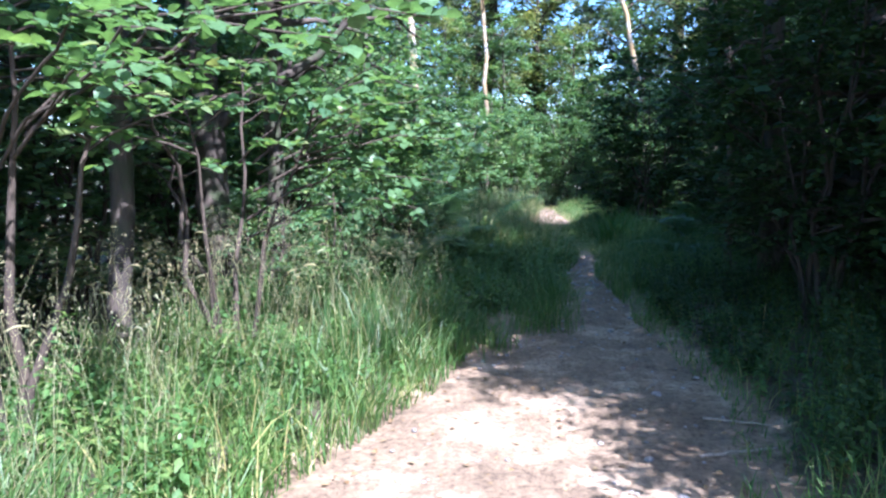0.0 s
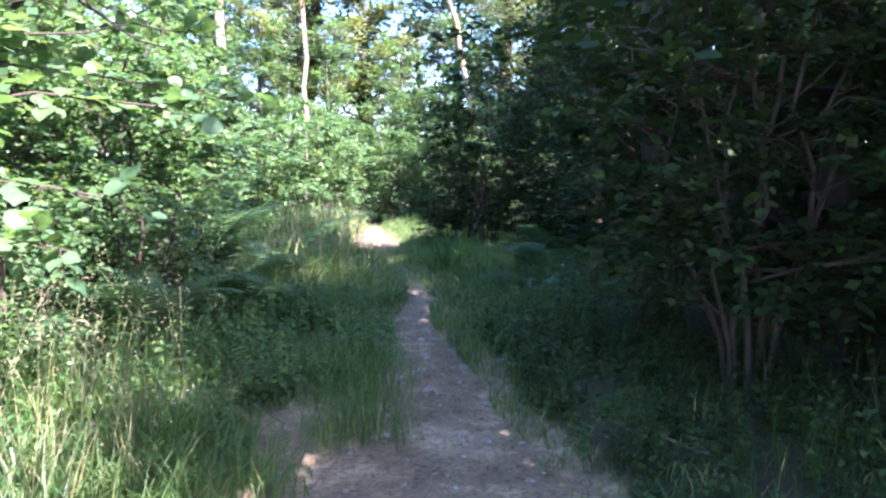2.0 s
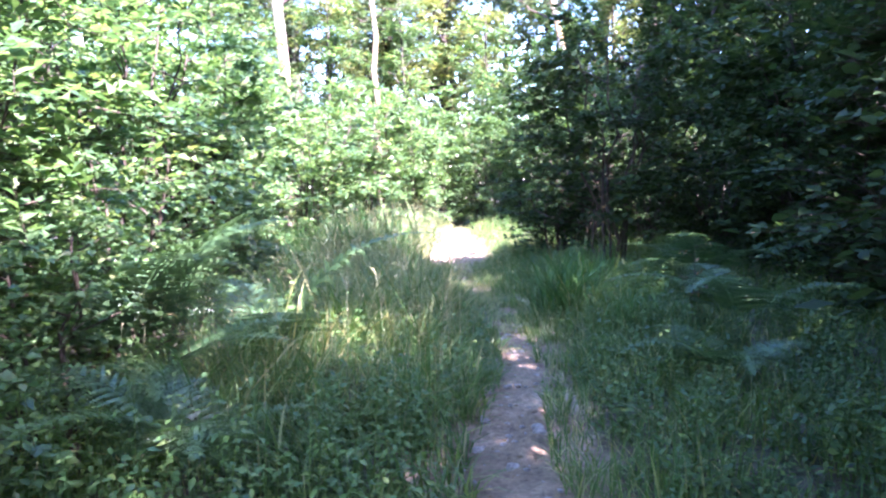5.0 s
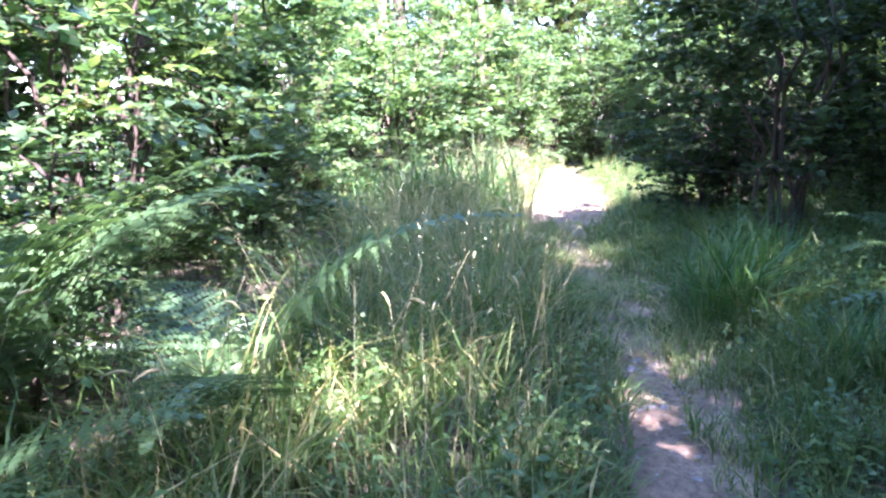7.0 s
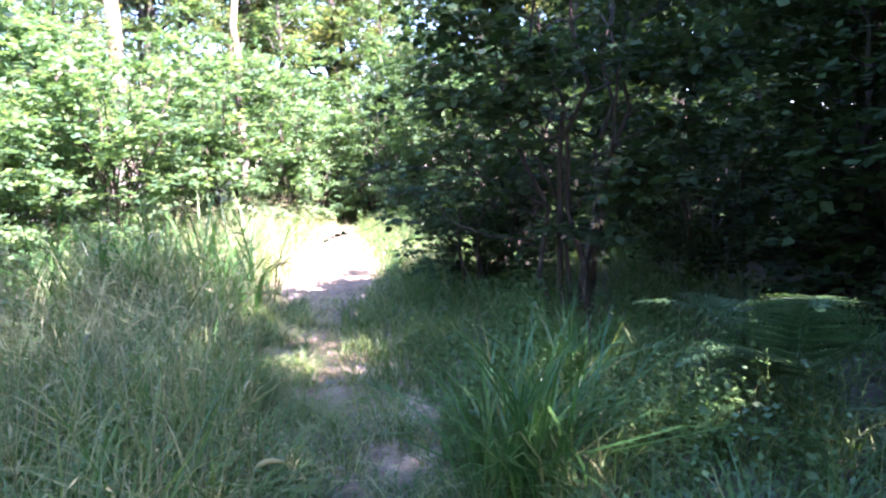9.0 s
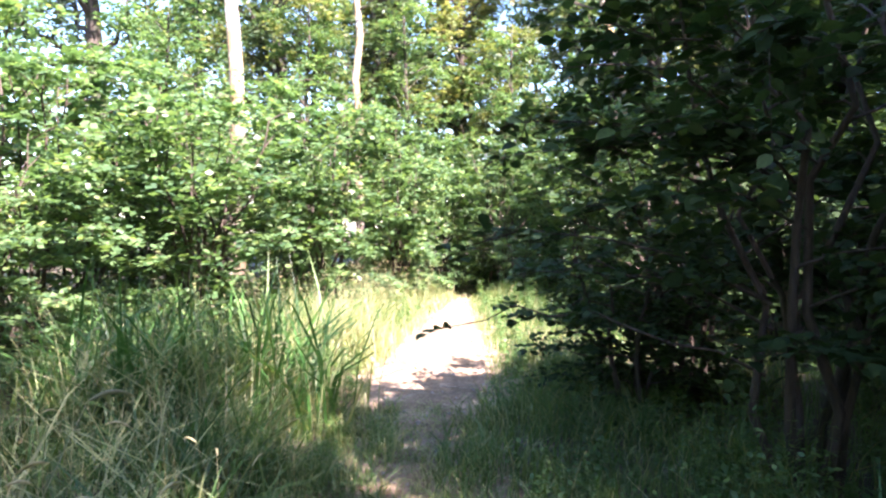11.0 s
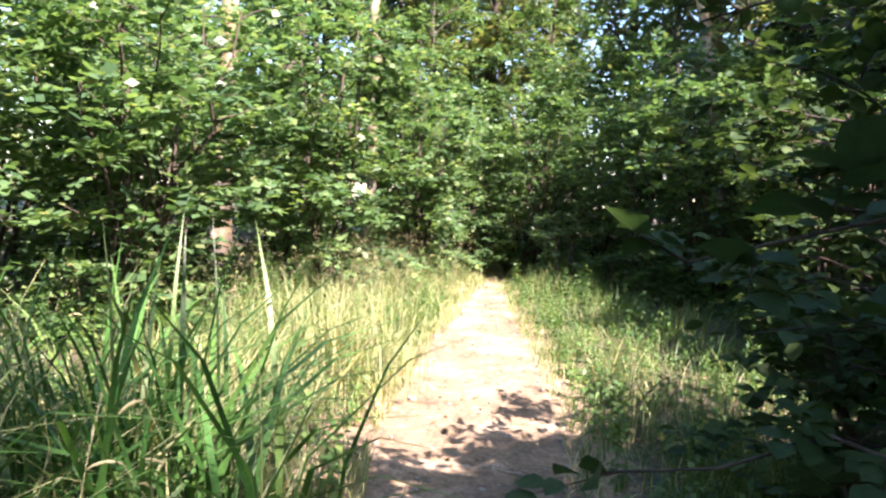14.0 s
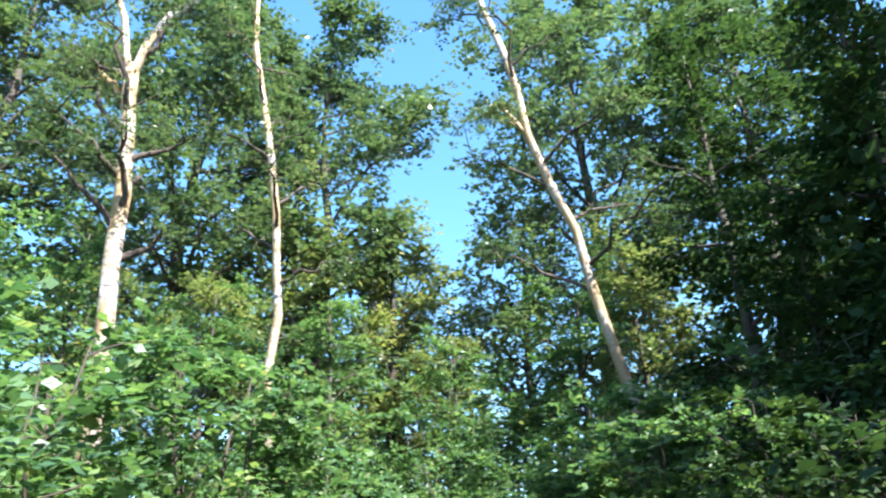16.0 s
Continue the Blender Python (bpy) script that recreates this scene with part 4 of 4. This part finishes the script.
# ---- sedge tufts and ferns ----
def sedge(x, y, seed, n, length, width, label, mat=SEDGE, spread=0.14, bend=(0.25, 1.1)):
    """A tuft: its outermost blades one by one, the dense heart joined."""
    rng = np.random.default_rng(seed)
    ob = new("sedge_tuft")
    ob.matrix_basis = pose(x, y, float(ground_z(np.array(x), np.array(y))))
    b = rng.normal(0, spread, (n, 3)) * [1, 1, 0] + [0, 0, -0.02]
    L, W, B = rng.uniform(*length, n), rng.uniform(*width, n), rng.uniform(*bend, n)
    rank = np.argsort(-L * B)
    for i in rank[:45]:
        part("blade", [blades(rng, b[i:i + 1], L[i:i + 1], W[i:i + 1] * 1.15, B[i:i + 1])], mat, ob)
    r = rank[45:]
    tagged(part("blade_mass", [blades(rng, b[r], L[r], W[r], B[r])], mat, ob), kind="stuff")
    return tagged(ob, label, "grass tuft", "sedge tufts")


sedge(1.75, 15.1, 101, 190, (0.6, 1.2), (0.010, 0.019), "tuft of glossy arching sedge beside the path")
sedge(2.35, 16.4, 102, 150, (0.5, 0.9), (0.007, 0.012), "smaller shaded sedge tuft near the bushes")
sedge(2.2, 13.9, 107, 120, (0.45, 0.8), (0.006, 0.011), "smaller shaded sedge tuft near the bushes")
sedge(-0.6, 20.0, 103, 190, (0.85, 1.65), (0.013, 0.034), "big tuft of tall arching sedge in half shade", spread=0.3, bend=(0.15, 1.0))
sedge(-1.4, 19.6, 104, 190, (0.85, 1.6), (0.013, 0.034), "big tuft of tall arching sedge in half shade", spread=0.32, bend=(0.15, 1.0))
sedge(-1.0, 19.95, 121, 150, (0.6, 1.3), (0.008, 0.016), "withered brownish sedge among green blades", GRASS_DRY, 0.4, (0.2, 1.1))
sedge(-1.25, 19.3, 123, 110, (0.9, 1.7), (0.006, 0.011), "long pale arching grass stalks over the verge", GRASS_DRY, 0.45, (0.5, 1.15))
sedge(-0.75, 17.2, 124, 130, (0.6, 1.3), (0.005, 0.011), "pale bleached grass tuft hanging over the path", GRASS_DRY, 0.4, (0.5, 1.15))
sedge(-0.7, 14.6, 125, 120, (0.6, 1.2), (0.006, 0.012), "drooping pale grass tuft in half shade", GRASS_DRY, 0.35, (0.5, 1.15))
sedge(-1.9, 20.4, 122, 150, (0.6, 1.2), (0.012, 0.03), "tall sedge tuft before the bushes", spread=0.35, bend=(0.15, 0.9))
sedge(-0.45, 23.1, 105, 320, (0.6, 1.2), (0.006, 0.011), "straw-coloured dry grass tuft in full sun", GRASS_DRY, 0.3, (0.1, 0.8))
sedge(-0.45, 6.55, 106, 240, (0.25, 0.5), (0.004, 0.008), "pale green grass tuft at the bare earth", GRASS, 0.16, (0.3, 1.2))
sedge(0.1, 7.3, 108, 220, (0.3, 0.6), (0.005, 0.009), "shaded grass tuft between two tracks", GRASS, 0.17, (0.2, 1.0))
sedge(0.18, 8.1, 109, 260, (0.35, 0.75), (0.005, 0.009), "shaded grass tuft between two tracks", GRASS, 0.2, (0.2, 1.0))
sedge(-0.95, 5.9, 110, 220, (0.35, 0.7), (0.005, 0.010), "sunlit grass tuft at the edge of bare earth", GRASS, 0.2, (0.2, 1.0))


def frond(rng, length, start, end, ob, head):
    """One bracken frond: a rib that rises and arches over (angles from upright), feathered leaflets to both sides, each a piece."""
    n = 28
    phi = np.radians(np.linspace(start, end, n))
    rib = np.zeros((n, 3))
    rib[1:, 1] = np.cumsum(np.sin(phi[1:])) * length / n
    rib[1:, 2] = np.cumsum(np.cos(phi[1:])) * length / n
    stalk = part("frond", [tube(rib[::3], np.linspace(0.0055, 0.0012, 10), 5)], FERN, ob)
    stalk.matrix_basis = pose(0, 0, 0, 0, 0, head)
    d = unit(np.gradient(rib, axis=0))
    up = np.cross([1.0, 0, 0], d)
    for i in range(8, n):
        u = (i - 8) / (n - 9)
        L = length * 0.32 * (1.02 - u) ** 0.8 * rng.uniform(0.88, 1.1)
        for sg in (-1, 1):
            ax = unit(np.array([sg, 0, 0.0]) + 0.3 * d[i] + 0.12 * up[i] + rng.normal(0, 0.05, 3))
            m = max(5, int(20 * (1.02 - u)))
            q = np.linspace(0.04, 1, m)
            o = rib[i] + ax * (L * q)[:, None]
            o[:, 2] -= 0.22 * L * q ** 2
            both = []
            for e in (-1, 1):
                w = unit(np.cross(ax, up[i])) * e + 0.45 * ax
                both.append(leaves(o, np.repeat(w[None], m, 0), up[i][None] + rng.normal(0, 0.1, (m, 3)), length * 0.034 * (1.2 - q) * (1.15 - 0.6 * u), 0.7, QUAD))
            both.append(rods(o[:1], o[-1:], [0.0018], [0.0006]))
            part("leaflet", both, FERN, stalk)


def fern(x, y, seed, fronds, label, z0=0.0):
    """A bracken plant: arching fronds from one foot. fronds: heading, length, lean at the foot and at the tip."""
    rng = np.random.default_rng(seed)
    ob = new("bracken_fern")
    ob.matrix_basis = pose(x, y, float(ground_z(np.array(x), np.array(y))) - 0.01)
    for head, length, start, end in fronds:
        frond(rng, length, start, end, ob, head)
    return tagged(ob, label, "fern", "bracken ferns")


fern(-1.8, 12.1, 111, [(-85, 2.2, -2, 85), (-140, 2.0, 2, 95), (20, 1.9, 2, 100), (110, 1.8, 4, 100), (-45, 2.1, 0, 92)], "tall arching green bracken in the grass verge")
fern(-1.4, 11.25, 112, [(-100, 1.35, 4, 100), (-60, 1.35, 6, 100), (-150, 1.2, 8, 105), (110, 1.1, 10, 110), (20, 1.0, 15, 110)], "low bracken fern with fronds spread flat")
fern(-0.85, 12.6, 113, [(-75, 1.9, -2, 95), (60, 1.5, 5, 105), (-170, 1.4, 8, 110)], "bracken fern with one frond over the path edge")
fern(-2.2, 13.3, 114, [(-40, 2.0, 0, 95), (-120, 2.0, 0, 95), (150, 1.8, 5, 105), (60, 1.8, 5, 105)], "tall bracken before the hazel bushes")
fern(-0.8, 10.5, 118, [(40, 1.1, 4, 100), (95, 1.3, 2, 98), (150, 1.2, 4, 100), (-160, 1.15, 6, 104), (-60, 0.8, 6, 100)], "dark bracken fern beside the narrow path")
fern(-1.6, 9.1, 119, [(30, 1.3, 2, 95), (100, 1.3, 4, 100), (170, 1.35, 2, 98), (-110, 1.2, 4, 100), (-40, 1.2, 4, 98)], "bracken fern in dappled shade among weeds")
fern(3.4, 15.6, 115, [(70, 1.3, 4, 98), (150, 1.6, 0, 98), (20, 1.3, 6, 104), (-150, 1.5, 8, 110), (115, 1.3, 14, 108)], "shaded bracken under the dark trees")
fern(2.9, 13.2, 116, [(80, 1.5, 8, 110), (140, 1.6, 5, 110), (10, 1.5, 8, 110), (-120, 1.4, 8, 110)], "shaded bracken under the dark trees")
fern(2.35, 12.1, 117, [(100, 1.0, 12, 115), (170, 1.0, 12, 115), (30, 1.0, 15, 115), (-90, 0.9, 15, 115)], "low bracken fern in the shade")


def dry_sapling(x, y, height, seed):
    """A dead stem with a few curled pale leaves left on its twigs."""
    rng = np.random.default_rng(seed)
    ob = new("dead_sapling")
    ob.matrix_basis = pose(x, y, float(ground_z(np.array(x), np.array(y))))
    ln = bent(rng, (0, 0, -0.03), (0.08, 0.05, height), 8, 0.02)
    part("stem", [tube(ln, np.linspace(0.005, 0.002, 8), 5)], TWIG, ob)
    for i in range(6):
        p = along(0.6 + 0.07 * i, ln)
        a = i * 2.4
        tip = p + np.array([np.cos(a) * 0.14, np.sin(a) * 0.14, 0.06])
        t = bent(rng, p, tip, 4, 0.05)
        part("twig", [tube(t, np.linspace(0.003, 0.001, 4), 4)], TWIG, ob)
        o = along(rng.uniform(0.3, 1, 5), t)
        for q in o:
            part("leaf", [leaves(q[None], rng.normal(0, 1, (1, 3)) - [0, 0, 0.5], rng.normal(0, 1, (1, 3)), rng.uniform(0.03, 0.06, 1), 0.45)], LITTER, ob, "curled pale brown leaf")
    return tagged(ob, "dead sapling with curled pale leaves in the shade", "sapling")


dry_sapling(2.25, 15.8, 1.5, 301)
dry_sapling(2.35, 12.9, 1.0, 302)

# ---- litter, pebbles and sticks on the path ----
rng = np.random.default_rng(5)
n = 5200
y = rng.uniform(1.0, 33, n)
l, r = path_at(y)
x = l - 0.5 + (r - l + 2.2) * rng.uniform(0, 1, n)
base = np.stack([x, y, ground_z(x, y) + 0.022], 1)
a = rng.uniform(0, 6.28, n)
litter = part("leaf_litter", [leaves(base, np.stack([np.cos(a), np.sin(a), rng.normal(0, 0.15, n)], 1), np.array([[0, 0, 1.]]) + rng.normal(0, 0.3, (n, 3)), rng.uniform(0.02, 0.055, n), 0.6)], LITTER)
tagged(litter, "scattered brown dead leaves on bare earth", "leaf litter", kind="stuff")

bm = bmesh.new()
bmesh.ops.create_icosphere(bm, subdivisions=1, radius=1.0)
sv = np.array([v.co[:] for v in bm.verts])
sf = np.array([[v.index for v in f.verts] for f in bm.faces])
bm.free()
chunks = []
for i in range(620):
    yy = rng.uniform(1.5, 32)
    l, r = path_at(yy)
    xx = rng.uniform(l + 0.03, r - 0.03)
    s = rng.uniform(0.006, 0.022) * (1.6 if rng.uniform() < 0.08 else 1)
    q = sv * rng.uniform(0.7, 1.2, 3) * s * rng.uniform(0.85, 1.15, (len(sv), 1)) * [1, 1, 0.6]
    chunks.append((q + [xx, yy, float(ground_z(np.array(xx), np.array(yy))) + 0.018], sf))
tagged(part("pebbles", chunks, STONE), "small grey stones pressed into the path", "pebbles", kind="stuff")


def stone(seed, x, y, size, turn):
    """A small rounded stone half sunk in the earth."""
    rng = np.random.default_rng(seed)
    bm = bmesh.new()
    bmesh.ops.create_icosphere(bm, subdivisions=2, radius=1.0)
    v = np.array([p.co[:] for p in bm.verts])
    f = np.array([[p.index for p in t.verts] for t in bm.faces])
    bm.free()
    v = v * (1 + 0.16 * np.sin(v[:, :1] * 3 + seed) * np.cos(v[:, 1:2] * 4)) * [1.0, rng.uniform(0.6, 0.9), 0.5] * size
    ob = part("stone", [(v, f)], STONE, smooth=True)
    ob.matrix_basis = pose(x, y, float(ground_z(np.array(x), np.array(y))) + 0.012, 0, 0, turn)
    return tagged(ob, "small rounded grey-brown stone half sunk in earth", "stone", "stones in the path")


for i in range(46):
    sy = rng.uniform(3.2, 27)
    sl, sr = path_at(sy)
    stone(400 + i, float(rng.uniform(sl + 0.04, sr - 0.04)), float(sy), float(rng.uniform(0.018, 0.045)), float(rng.uniform(0, 360)))


for i in range(40):
    sy = rng.uniform(6.4, 12.0)
    sl, sr = path_at(sy)
    stone(500 + i, float(rng.uniform(sl + 0.04, sr - 0.04)), float(sy), float(rng.uniform(0.02, 0.05)), float(rng.uniform(0, 360)))


def stick(seed, x, y, turn, length, r, label):
    rng = np.random.default_rng(seed)
    ln = bent(rng, (-length / 2, 0, 0), (length / 2, 0, 0), 8, 0.03)
    ln[:, 2] = r * 0.8 + np.abs(ln[:, 2]) * 0.3
    tw = bent(rng, ln[4], ln[4] + [length * 0.2, length * 0.14, 0.02], 4, 0.04)
    ob = part("fallen_stick", [tube(ln, np.linspace(r, r * 0.4, 8), 6, rng, 0.08), tube(tw, np.linspace(r * 0.5, r * 0.2, 4), 5)], DEADWOOD, smooth=True)
    ob.matrix_basis = pose(x, y, float(ground_z(np.array(x), np.array(y))) + 0.012, 0, 0, turn)
    return tagged(ob, label, "stick", "fallen sticks")


for i, (x, y, turn, length, r) in enumerate([(1.15, 4.1, 20, 0.5, 0.012), (1.3, 4.6, -15, 0.45, 0.01), (0.9, 5.4, 60, 0.3, 0.009), (0.1, 7.4, 30, 0.35, 0.009), (-0.3, 7.9, -40, 0.4, 0.01), (1.0, 9.6, 10, 0.25, 0.008),
                                             (0.7, 12.4, 70, 0.3, 0.008), (1.1, 14.7, 100, 0.3, 0.008), (0.35, 20.9, 60, 0.3, 0.01), (0.85, 21.6, -20, 0.35, 0.012), (1.9, 6.8, 120, 0.7, 0.012), (2.3, 13.7, 5, 0.6, 0.012)]):
    stick(200 + i, x, y, turn, length, r, "thin dry fallen stick lying on the ground")
